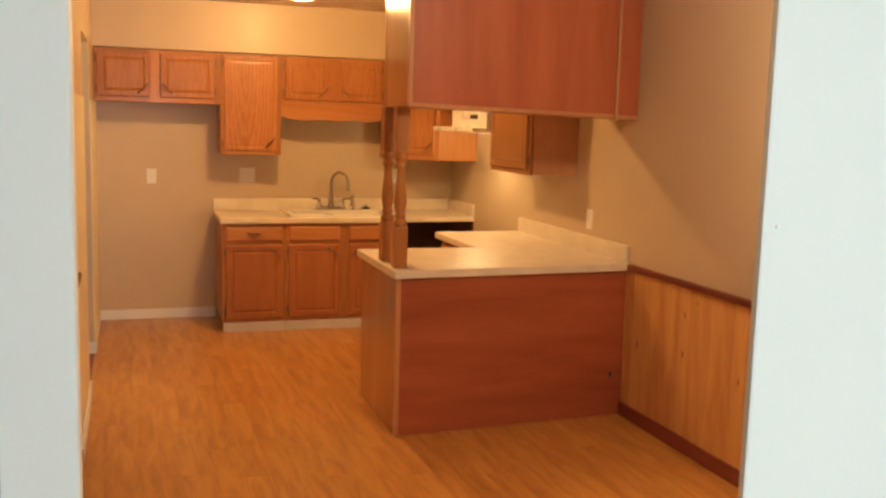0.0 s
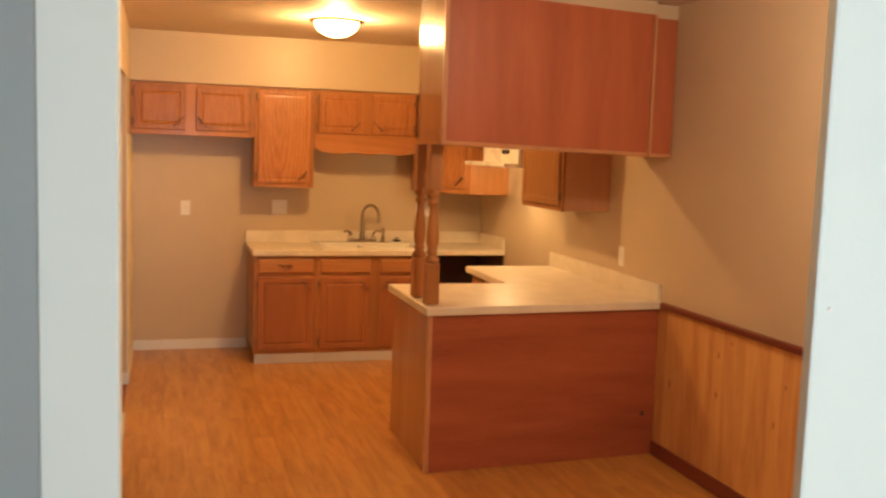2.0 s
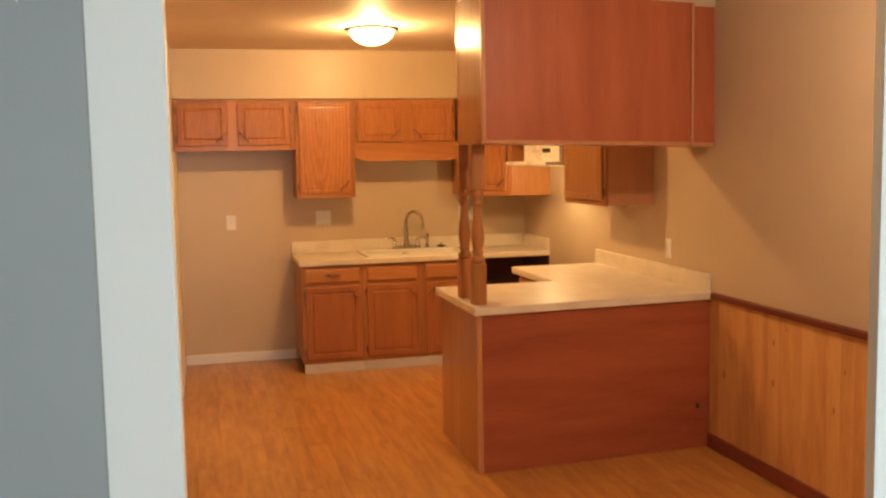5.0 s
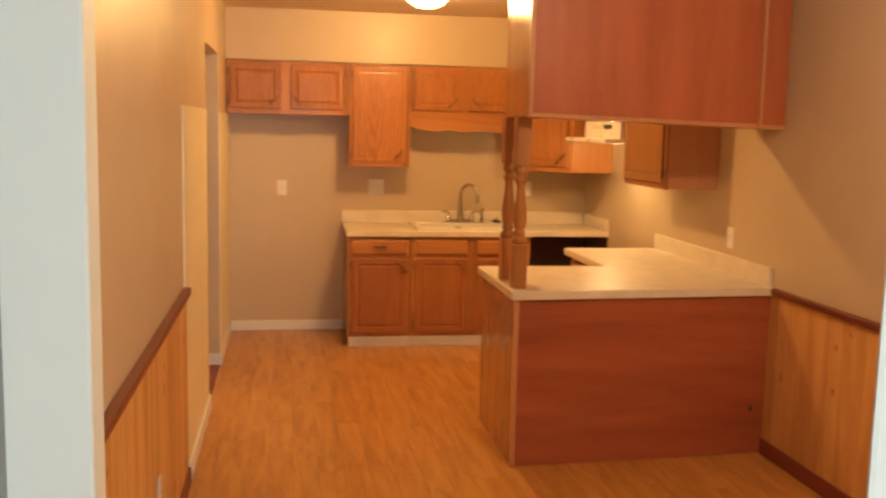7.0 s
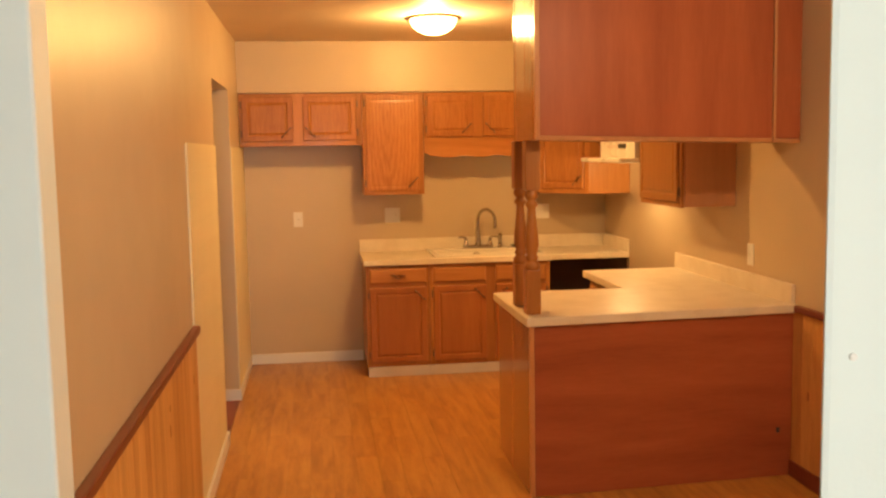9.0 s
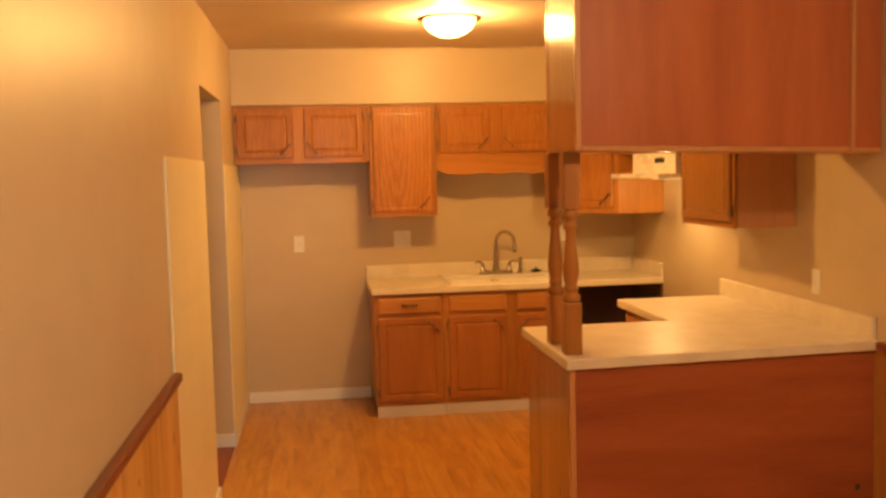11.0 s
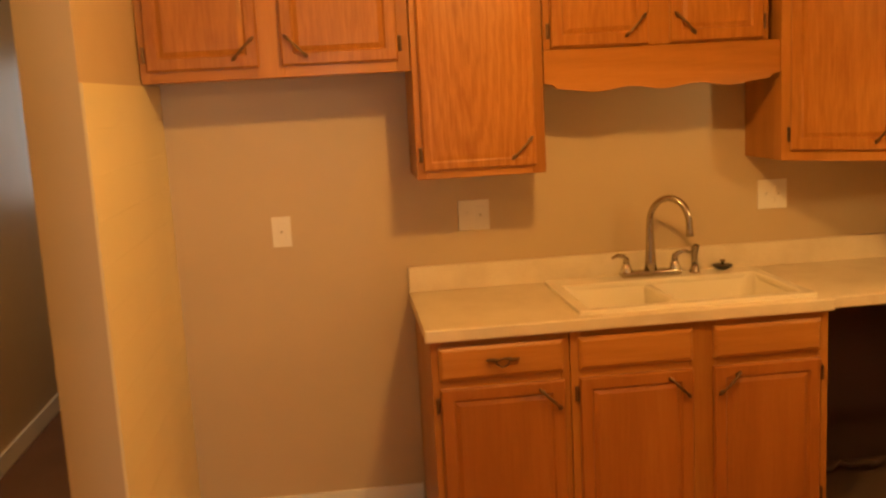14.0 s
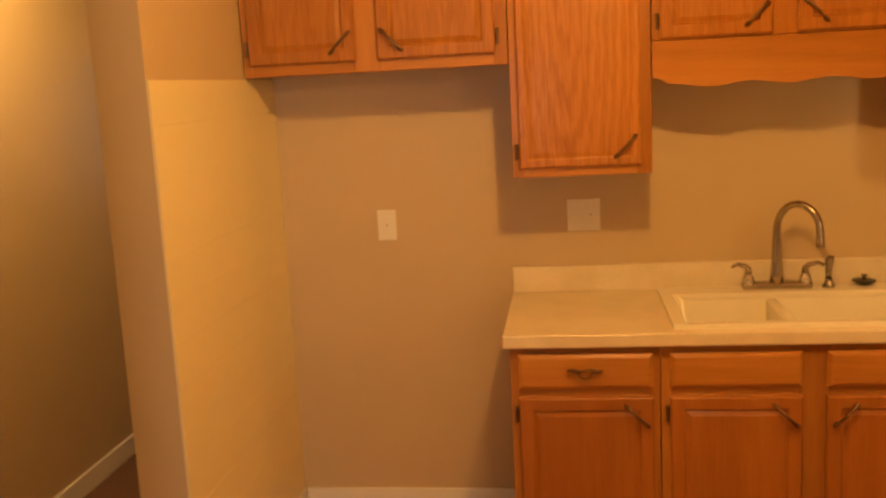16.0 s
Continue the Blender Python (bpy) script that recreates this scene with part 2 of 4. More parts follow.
OAK_PALE = wood("pale_oak_edge", (0.44, 0.20, 0.075), (0.54, 0.26, 0.10), (0.62, 0.32, 0.135), (1, 1, 0.1), 0.4, 0.5, 0.1)
CHERRY = wood("red_brown_panel", (0.265, 0.065, 0.023), (0.360, 0.097, 0.034), (0.440, 0.130, 0.048), (0.10, 1, 1), 0.40, 0.45, 0.0, 0.05, 5.0, 0.05, 7.0)
CHERRY_UP = wood("red_brown_upper_panel", (0.330, 0.086, 0.031), (0.410, 0.117, 0.042), (0.490, 0.149, 0.055), (1, 1, 0.10), 0.40, 0.45, 0.0, 0.05, 5.0, 0.05, 6.0)
RED_TRIM = wood("dark_red_trim", (0.13, 0.030, 0.013), (0.19, 0.045, 0.020), (0.26, 0.066, 0.030), (1, 0.06, 1), 0.4, 0.3, 0.1, 0.1, 5.0, 0.05)
PINE = wood("knotty_pine", (0.44, 0.19, 0.045), (0.64, 0.355, 0.095), (0.76, 0.46, 0.15), (1, 1, 0.11), 0.42, 0.4, 0.05, 0.12)
KNOT = wood("pine_knot", (0.24, 0.085, 0.024), (0.33, 0.130, 0.036), (0.42, 0.180, 0.050), (1, 1, 1), 0.45, 1.0, 0.0)
FLOOR = wood("laminate_floor", (0.33, 0.140, 0.021), (0.51, 0.245, 0.040), (0.63, 0.335, 0.068), (1, 0.13, 1), 0.30, 0.3, 0.2, 0.09, 6.0, 0.03, 17.0)
WORKTOP = laminate("cream_laminate", (0.80, 0.72, 0.58), (0.66, 0.57, 0.43), 0.40)
PORCELAIN = laminate("sink_enamel", (0.82, 0.78, 0.68), (0.80, 0.75, 0.64), 0.20)
PLASTIC = laminate("white_plastic", (0.82, 0.80, 0.76), (0.80, 0.78, 0.73), 0.35)
PINKISH = laminate("pale_plate_plastic", (0.72, 0.64, 0.60), (0.66, 0.58, 0.54), 0.4)
HOOD_WHITE = laminate("white_enamel", (0.82, 0.80, 0.75), (0.79, 0.77, 0.71), 0.28)
NICKEL = metal("brushed_nickel", (0.48, 0.42, 0.35), 0.24)
CHROME = metal("bright_chrome", (0.82, 0.80, 0.77), 0.12)
BRONZE = metal("antique_bronze", (0.24, 0.155, 0.085), 0.40)
BLACK = paint("black_rubber", (0.03, 0.03, 0.03), 0.5, 0.1, 0.1)
# dark brown inside the bay; on its walls it paints in the shade
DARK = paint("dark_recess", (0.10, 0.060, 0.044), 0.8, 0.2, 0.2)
CARPET = paint("dark_brown_carpet", (0.15, 0.075, 0.048), 0.95, 0.15, 1.0, 300.0)
GAP = paint("joint_shadow", (0.12, 0.05, 0.02), 0.9, 0.1, 0.1)

GLOW, gn, gl, gb = blank("lit_glass")
gb.inputs["Base Color"].default_value = (0.9, 0.88, 0.82, 1)
gb.inputs["Roughness"].default_value = 0.25
gb.inputs["Emission Color"].default_value = (*WARM, 1)
gb.inputs["Emission Strength"].default_value = GLOW_STRENGTH
PANE, pn, pl, pb = blank("window_glass")
pb.inputs["Transmission Weight"].default_value, pb.inputs["Roughness"].default_value = 1.0, 0.0

# ---- walls, floor, ceiling ----
T = 0.12
structure("floor", boxes((-0.13, XR + 0.15, -5.4, YB + 0.15, -0.12, -0.006), (-0.42, -0.13, -5.4, 1.75, -0.12, -0.006)), GAP, "honey oak laminate floor of long narrow planks", "floor")
structure("wall_left", boxes((-0.15, 0, 1.801, DOOR0, 0, ZC), (-0.15, 0, DOOR1, YB, 0, ZC), (-0.15, 0, DOOR0, DOOR1, DOOR_Z, ZC)), WALL, "tan painted wall with a side doorway", "wall")
structure("wall_back", boxes((-T, XR + T, YB, YB + T, 0, ZC)), WALL, "tan painted wall behind the sink counter", "wall")
structure("wall_right", boxes((XR, XR + T, 0.45, YB, 0, ZC)), WALL, "tan painted wall above the pine wainscot", "wall")
structure("ceiling", boxes((-T, XR + T, 0.45, YB + T, ZC, ZC + 0.1), (-T, XR + T, -5.4, 0.45, ZC, ZC + 0.1), (-0.42, -T, -5.4, 1.80, ZC, ZC + 0.1)), CEILING, "tan textured plaster ceiling", "ceiling")
structure("soffit", boxes((0.0, XR, 7.715, YB, Z_UP + 0.004, ZC), (2.68, XR, 5.2, 7.715, Z_UP + 0.004, ZC)), WALL, "boxed tan soffit above the wall cabinets", "soffit")
# the front room
structure("wall_stub", prism(((-T, 1.70), (0.160, 1.70), (0.160, 1.80), (-T, 1.80)), 0, ZC, 0.006), WHITE_WALL, "white painted wall end beside the opening", "wall")
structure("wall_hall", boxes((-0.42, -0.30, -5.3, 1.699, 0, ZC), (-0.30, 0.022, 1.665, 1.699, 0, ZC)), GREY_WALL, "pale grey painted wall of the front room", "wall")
structure("wall_near", prism(((0.885, 0.685), (XR - 0.001, 0.685), (XR - 0.001, 0.80), (0.965, 0.80)), 0, ZC, 0.006), WHITE_WALL, "white painted wall beside the opening", "wall")
structure("wall_front", boxes((-0.42, 0.35, -5.42, -5.3, 0, ZC), (2.75, XR + T, -5.42, -5.3, 0, ZC), (0.35, 2.75, -5.42, -5.3, 0, 0.70), (0.35, 2.75, -5.42, -5.3, 2.20, ZC)), WHITE_WALL, "pale painted wall with a wide window", "wall")
structure("wall_side", boxes((XR, XR + T, -5.3, 0.45, 0, ZC)), WHITE_WALL, "pale painted side wall of the front room", "wall")
win = structure("window_1", boxes((0.35, 0.41, -5.40, -5.33, 0.70, 2.20)), WHITE_TRIM, "wide white framed window of the front room", "window")
for s4 in ((2.69, 2.75, 0.70, 2.20), (0.41, 2.69, 0.70, 0.76), (0.41, 2.69, 2.14, 2.20), (1.525, 1.575, 0.76, 2.14)):
    part("window_frame", boxes((s4[0], s4[1], -5.40, -5.33, s4[2], s4[3])), WHITE_TRIM, win)
for x0, x1 in ((0.41, 1.525), (1.575, 2.69)):
    pane = part("pane", boxes((x0, x1, -5.368, -5.362, 0.76, 2.14)), PANE, win)
    pane.visible_shadow = False
# the hallway beyond the side doorway
structure("wall_passage", boxes((-1.17, -1.05, 4.2, 11.32, 0, ZC)), WALL, "tan painted wall of the passage", "wall")
structure("wall_passage_near", boxes((-1.05, -T, 4.2, 4.32, 0, ZC)), WALL, "tan painted end wall of the passage", "wall")
structure("wall_passage_far", boxes((-1.05, -0.92, 11.2, 11.32, 0, ZC), (-0.32, 0.0, 11.2, 11.32, 0, ZC), (-0.92, -0.32, 11.2, 11.32, 0, 1.1), (-0.92, -0.32, 11.2, 11.32, 2.1, ZC)), WALL, "tan painted far end wall of the passage", "wall")
win2 = structure("window_2", boxes((-0.92, -0.88, 11.21, 11.28, 1.1, 2.1)), WHITE_TRIM, "small white framed window at the passage end", "window")
for s4 in ((-0.36, -0.32, 1.1, 2.1), (-0.88, -0.36, 1.1, 1.14), (-0.88, -0.36, 2.06, 2.1)):
    part("window_frame", boxes((s4[0], s4[1], 11.21, 11.28, s4[2], s4[3])), WHITE_TRIM, win2)
part("pane", boxes((-0.88, -0.36, 11.242, 11.248, 1.14, 2.06)), PANE, win2).visible_shadow = False
structure("wall_passage_side", boxes((-T, 0.0, YB + T, 11.2, 0, ZC)), WALL, "tan painted side wall of the passage", "wall")
structure("ceiling_passage", boxes((-1.17, -T, 4.2, 11.32, ZC, ZC + 0.1)), CEILING, "tan passage ceiling", "ceiling")
structure("floor_passage", boxes((-1.17, -0.13, 4.2, 11.32, -0.1, 0.002)), CARPET, "dark brown carpet of the passage", "floor")
structure("baseboard_passage", boxes((-1.05, -1.036, 4.33, 11.19, 0.003, 0.10), bevel=0.003), WHITE_TRIM, "white baseboard in the passage", "baseboard")
# white baseboards of the kitchen
structure("baseboard_back", boxes((0.016, 0.935, YB - 0.015, YB, 0.001, 0.085), bevel=0.003), WHITE_TRIM, "white baseboard on the back wall", "baseboard")
structure("baseboard_left", boxes((0.001, 0.016, DOOR1 + 0.003, YB - 0.017, 0.001, 0.085), bevel=0.003), WHITE_TRIM, "white baseboard beside the doorway", "baseboard")
structure("baseboard_jamb", boxes((-0.15, 0.016, DOOR1 - 0.014, DOOR1, 0.001, 0.085), bevel=0.003), WHITE_TRIM, "white baseboard round the wall end", "baseboard")
structure("baseboard_near", boxes((0.009, 0.024, 4.66, DOOR0, 0.001, 0.085), bevel=0.003), WHITE_TRIM, "white baseboard below the cream boards", "baseboard")

# ---- trims of the wainscot ----
RAIL = 0.955
structure("trim_rail_left", boxes((0.0, 0.034, 1.803, 4.605, RAIL - 0.035, RAIL), bevel=0.006), RED_TRIM, "dark red-brown chair rail", "chair rail")
structure("trim_rail_right", boxes((XR - 0.034, XR, 0.803, PEN_Y + 0.02, RAIL - 0.075, RAIL - 0.04), bevel=0.006), RED_TRIM, "dark red-brown chair rail", "chair rail")
structure("trim_base_left", boxes((0.0, 0.026, 1.803, 4.605, 0.001, 0.085), bevel=0.005), RED_TRIM, "dark red-brown skirting below the pine", "baseboard")
structure("trim_base_right", boxes((XR - 0.026, XR, 0.803, PEN_Y + 0.055, 0.001, 0.085), bevel=0.005), RED_TRIM, "dark red-brown skirting below the pine", "baseboard")


# ---- cabinet parts ----
def facing(at, u, n):
    """A frame on a cabinet's face: along u, out along n, up."""
    u, n = Vector(u).normalized(), Vector(n).normalized()
    m = Matrix.Identity(4)
    for i, c in enumerate((u, n, Vector((0, 0, 1)))):
        m[0][i], m[1][i], m[2][i] = c
    m.translation = at
    return m


def door_mesh(w, h, thick=0.019, frame_w=0.048, groove=0.0075, slope=0.018):
    """A routed door: rounded edge, flat frame, groove and a low raised panel."""
    bm = bmesh.new()
    loops = []
    for inset, n in ((0.0, 0.0), (0.0, thick - 0.006), (0.006, thick), (frame_w - 0.006, thick), (frame_w - 0.001, thick - 0.8 * groove),
                     (frame_w + 0.002, thick - groove), (frame_w + 0.004, thick - 0.9 * groove), (frame_w + slope, thick - 0.001)):
        loops.append([bm.verts.new(p) for p in ((inset, n, inset), (w - inset, n, inset), (w - inset, n, h - inset), (inset, n, h - inset))])
    for a, b in zip(loops, loops[1:]):
        for k in range(4):
            bm.faces.new((a[k], a[(k + 1) % 4], b[(k + 1) % 4], b[k]))
    bm.faces.new(loops[-1]), bm.faces.new(loops[0])
    return bm


def slab_front(w, h, thick=0.019):
    """A drawer front: a slab with a wide chamfer."""
    bm = bmesh.new()
    loops = []
    for inset, n in ((0.0, 0.0), (0.0, thick - 0.010), (0.010, thick - 0.002), (0.016, thick)):
        loops.append([bm.verts.new(p) for p in ((inset, n, inset), (w - inset, n, inset), (w - inset, n, h - inset), (inset, n, h - inset))])
    for a, b in zip(loops, loops[1:]):
        for k in range(4):
            bm.faces.new((a[k], a[(k + 1) % 4], b[(k + 1) % 4], b[k]))
    bm.faces.new(loops[-1]), bm.faces.new(loops[0])
    return bm


def pull(parent, m, u, z, angle, n0=0.019, length=0.115):
    """A bronze pull with leaf-shaped ends, standing on two feet."""
    c, s = math.cos(radians(angle)), math.sin(radians(angle))
    prof = ((-0.5, 0.002), (-0.44, 0.0068), (-0.34, 0.0075), (-0.26, 0.004), (-0.14, 0.0052), (0.0, 0.0056),
            (0.14, 0.0052), (0.26, 0.004), (0.34, 0.0075), (0.44, 0.0068), (0.5, 0.002))
    pts = [(u + c * f * length, n0 + 0.022 - 0.014 * (2 * f) ** 2, z + s * f * length) for f, _ in prof]
    bm = tube(pts, [r for _, r in prof], 8)
    for f in (-0.36, 0.36):
        tube([(u + c * f * length, n0 - 0.001, z + s * f * length), (u + c * f * length, n0 + 0.018, z + s * f * length)], [0.006, 0.004], 8, bm)
    bm.transform(m)
    return part("handle", bm, BRONZE, parent, "antique bronze handle", True)


def bail(parent, m, u, z, n0=0.019):
    """A drawer pull: two leaves and a hanging bail."""
    bm = tube([(u - 0.06 + 0.012 * i, n0 + 0.010 + 0.004 * math.sin(i), z + 0.003 * math.sin(i * 1.3)) for i in range(11)],
              [0.002, 0.006, 0.007, 0.006, 0.004, 0.003, 0.004, 0.006, 0.007, 0.006, 0.002], 8)
    tube([(u + 0.024 * math.cos(a), n0 + 0.015, z - 0.026 * math.sin(a)) for a in (math.pi * k / 8 for k in range(9))], [0.0032] * 9, 6, bm)
    for f in (-0.03, 0.03):
        tube([(u + f, n0 - 0.001, z), (u + f, n0 + 0.012, z)], [0.005, 0.004], 8, bm)
    bm.transform(m)
    return part("handle", bm, BRONZE, parent, "antique bronze drawer pull", True)


def hinges(parent, m, u, zs):
    for z in zs:
        bm = boxes((u - 0.007, u + 0.007, 0.0, 0.008, z - 0.028, z + 0.028), bevel=0.002)
        tube([(u, 0.012, z - 0.024), (u, 0.012, z + 0.024)], [0.0045, 0.0045], 8, bm)
        bm.transform(m)
        part("hinge", bm, BRONZE, parent, "bronze hinge")


def hang_door(parent, m, u0, u1, z0, z1, handle=None, hinge=None, label="", material=None, frame_w=0.048, groove=0.0075):
    """A door on a face; handle is (corner u side, corner z side)."""
    bm = door_mesh(u1 - u0, z1 - z0, frame_w=frame_w, groove=groove)
    bm.transform(m @ Matrix.Translation((u0, 0.001, z0)))
    ob = part("door", bm, material or OAK_SOFT, parent, label)
    if handle:
        hu = u1 - 0.054 if handle[0] > 0 else u0 + 0.054
        hz = z1 - 0.062 if handle[1] > 0 else z0 + 0.066
        pull(ob, m, hu, hz, 45 if handle[0] * handle[1] < 0 else -45)
    if hinge:
        hu = u1 + 0.008 if hinge > 0 else u0 - 0.008
        hinges(ob, m, hu, (z0 + 0.06, z1 - 0.06))
    return ob


def hang_drawer(parent, m, u0, u1, z0, z1, handle=False):
    bm = slab_front(u1 - u0, z1 - z0)
    bm.transform(m @ Matrix.Translation((u0, 0.001, z0)))
    ob = part("drawer_front", bm, OAK_FLAT, parent)
    if handle:
        bail(ob, m, (u0 + u1) / 2, (z0 + z1) / 2 + 0.008)
    return ob


def face_frame(parent, m, u0, u1, z0, z1, stiles, rails, depth=0.018):
    """Stiles and rails of a face frame as parts; stiles and rails are spans."""
    for a, b in stiles:
        bm = boxes((a, b, -depth, 0.0, z0, z1), bevel=0.0015, segments=1)
        bm.transform(m)
        part("stile", bm, OAK, parent)
    for a, b, u, v in rails:
        bm = boxes((u, v, -depth, -0.0006, a, b), bevel=0.0015, segments=1)
        bm.transform(m)
        part("rail", bm, OAK_FLAT, parent)


# ---- wall cabinets on the back wall ----
front = facing((0, Y_UP, 0), (1, 0, 0), (0, -1, 0))
YI = Y_UP + 0.018

short = thing("wall_cabinet", (0.48, 7.9, 1.79), "short honey oak wall cabinet with two routed doors", "cabinet", "back wall cabinets")
part("body", boxes((0.004, 0.954, YI, YB - 0.002, 1.80, Z_UP), bevel=0.001, segments=1), OAK, short)
face_frame(short, front, 0.004, 0.954, 1.796, Z_UP, ((0.004, 0.036), (0.410, 0.506), (0.905, 0.954)),
           ((1.796, 1.842, 0.036, 0.410), (1.796, 1.842, 0.506, 0.905), (2.17, Z_UP, 0.036, 0.410), (2.17, Z_UP, 0.506, 0.905)))
hang_door(short, front, 0.028, 0.420, 1.836, 2.178, (1, -1), -1)
hang_door(short, front, 0.497, 0.912, 1.836, 2.178, (-1, -1), 1)

tall = thing("wall_cabinet", (1.2, 7.9, 1.40), "tall honey oak wall cabinet with one cathedral-grained door", "cabinet", "back wall cabinets")
part("body", boxes((0.958, 1.442, YI, YB - 0.002, 1.402, Z_UP), bevel=0.001, segments=1), OAK, tall)
face_frame(tall, front, 0.958, 1.442, 1.398, Z_UP, ((0.958, 0.996), (1.39, 1.442)), ((1.398, 1.44, 0.996, 1.39), (2.17, Z_UP, 0.996, 1.39)))
hang_door(tall, front, 0.982, 1.404, 1.43, 2.182, (1, -1), -1, "oak door with bold cathedral grain", OAK_FIGURED, 0.034, 0.003)

over = thing("wall_cabinet", (1.9, 7.9, 1.8), "short honey oak wall cabinet with a scalloped valance above the sink", "cabinet", "back wall cabinets")
part("body", boxes((1.446, 2.308, YI, YB - 0.002, 1.86, Z_UP), bevel=0.001, segments=1), OAK, over)
face_frame(over, front, 1.446, 2.308, 1.845, Z_UP, ((1.446, 1.482), (1.832, 1.934), (2.272, 2.308)),
           ((1.845, 1.868, 1.482, 1.832), (1.845, 1.868, 1.934, 2.272), (2.17, Z_UP, 1.482, 1.832), (2.17, Z_UP, 1.934, 2.272)))
hang_door(over, front, 1.472, 1.842, 1.852, 2.178, (1, -1), -1)
hang_door(over, front, 1.923, 2.284, 1.852, 2.178, (-1, -1), 1)


def valance(x0, x1, z1, z0, y):
    """A board with a scalloped lower edge."""
    bm = bmesh.new()
    n = 60
    rows = []
    for i in range(n + 1):
        f = i / n
        a = abs(2 * f - 1)
        scallop = 0.0075 * math.cos(a * math.pi * 3.5) if a < 0.86 else 0.0075 * math.cos(0.86 * math.pi * 3.5) - 0.012 * (a - 0.86) / 0.14
        x, z = x0 + (x1 - x0) * f, z0 + 0.012 - scallop + (0.012 if a > 0.9 else 0)
        rows.append([bm.verts.new(p) for p in ((x, y, z1), (x, y, z), (x, y + 0.018, z), (x, y + 0.018, z1))])
    for a, b in zip(rows, rows[1:]):
        for k in range(4):
            bm.faces.new((a[k], a[(k + 1) % 4], b[(k + 1) % 4], b[k]))
    bm.faces.new(rows[0]), bm.faces.new(rows[-1])
    return bm


part("valance", valance(1.446, 2.358, 1.844, 1.680, Y_UP), OAK_FLAT, over, "scalloped oak valance board")

# ---- diagonal corner cabinet and the right wall's cabinets ----
corner = thing("corner_cabinet", (2.8, 7.8, 1.385), "diagonal honey oak corner wall cabinet with one door", "cabinet")
part("body", prism(((2.362, YB - 0.002), (2.362, Y_UP), (2.70, 7.405), (XR - 0.002, 7.405), (XR - 0.002, YB - 0.002)), 1.385, Z_UP, 0.0015), OAK, corner)
diag = facing((2.362, Y_UP, 0), (0.338, -0.335, 0), (-0.335, -0.338, 0))
hang_door(corner, diag, 0.038, 0.438, 1.425, 2.18, (1, -1), -1)

side = facing((2.70, 6.20, 0), (0, -1, 0), (-1, 0, 0))
cab2 = thing("wall_cabinet", (2.87, 5.85, 1.385), "honey oak wall cabinet beside the range hood", "cabinet")
part("body", boxes((2.718, XR - 0.002, 5.492, 6.20, 1.385, Z_UP), bevel=0.001, segments=1), VENEER, cab2, "plain brown veneered carcass")
face_frame(cab2, side, 0.0, 0.70, 1.38, Z_UP, ((0.0, 0.04), (0.66, 0.70)), ((1.38, 1.42, 0.04, 0.66), (2.17, Z_UP, 0.04, 0.66)))
hang_door(cab2, side, 0.028, 0.672, 1.412, 2.18, None, 1, "darker oak door", OAK_DARK)

above = thing("wall_cabinet", (2.87, 6.8, 1.80), "short honey oak wall cabinet above the range hood", "cabinet")
part("body", boxes((2.718, XR - 0.002, 6.204, 7.40, 1.80, Z_UP), bevel=0.001, segments=1), OAK, above)
hang_door(above, facing((2.718, 7.40, 0), (0, -1, 0), (-1, 0, 0)), 0.04, 0.58, 1.83, 2.18, (1, -1))
hang_door(above, facing((2.718, 7.40, 0), (0, -1, 0), (-1, 0, 0)), 0.62, 1.16, 1.83, 2.18, (-1, -1))

# ---- range hood ----
hood = thing("range_hood", (2.8, 6.68, 1.64), "white enamelled range hood with its lamp lit", "range hood")
part("canopy", prism(((2.555, 6.215), (XR - 0.002, 6.215), (XR - 0.002, 7.12), (2.555, 7.12)), 1.640, 1.668, 0.006), HOOD_WHITE, hood)
part("casing", prism(((2.665, 6.225), (XR - 0.004, 6.225), (XR - 0.004, 6.99), (2.665, 6.99)), 1.667, 1.798, 0.006), HOOD_WHITE, hood)
part("control_panel", boxes((2.658, 2.666, 6.40, 6.55, 1.735, 1.765), bevel=0.002), BLACK, hood, "black switch panel")
part("badge", boxes((2.660, 2.666, 6.60, 6.80, 1.738, 1.760), bevel=0.002), PINKISH, hood, "pale vent strip")
part("lamp_lens", boxes((2.72, 2.88, 6.66, 6.78, 1.630, 1.6405), bevel=0.003), PLASTIC, hood, "lamp lens under the hood").visible_shadow = False

# ---- base cabinets ----
low = facing((0, Y_BASE, 0), (1, 0, 0), (0, -1, 0))
YL = Y_BASE + 0.018
unit = thing("base_cabinet", (1.18, 7.7, 0), "honey oak base cabinet with a drawer and a door", "cabinet", "sink counter cabinets")
part("body", boxes((0.94, 1.428, YL, YB - 0.018, 0.08, CT0), bevel=0.001, segments=1), OAK, unit)
face_frame(unit, low, 0.94, 1.428, 0.08, CT0, ((0.94, 0.978), (1.395, 1.428)),
           ((0.08, 0.125, 0.978, 1.395), (0.69, 0.732, 0.978, 1.395), (0.838, CT0, 0.978, 1.395)))
hang_drawer(unit, low, 0.966, 1.406, 0.726, 0.845, True)
hang_door(unit, low, 0.966, 1.406, 0.112, 0.698, (1, 1), -1, "redder stained oak door", OAK_RED)
part("toe_kick", boxes((0.945, 1.428, Y_BASE - 0.004, YL, 0.001, 0.078), bevel=0.002), TOE, unit, "pale grey toe board")

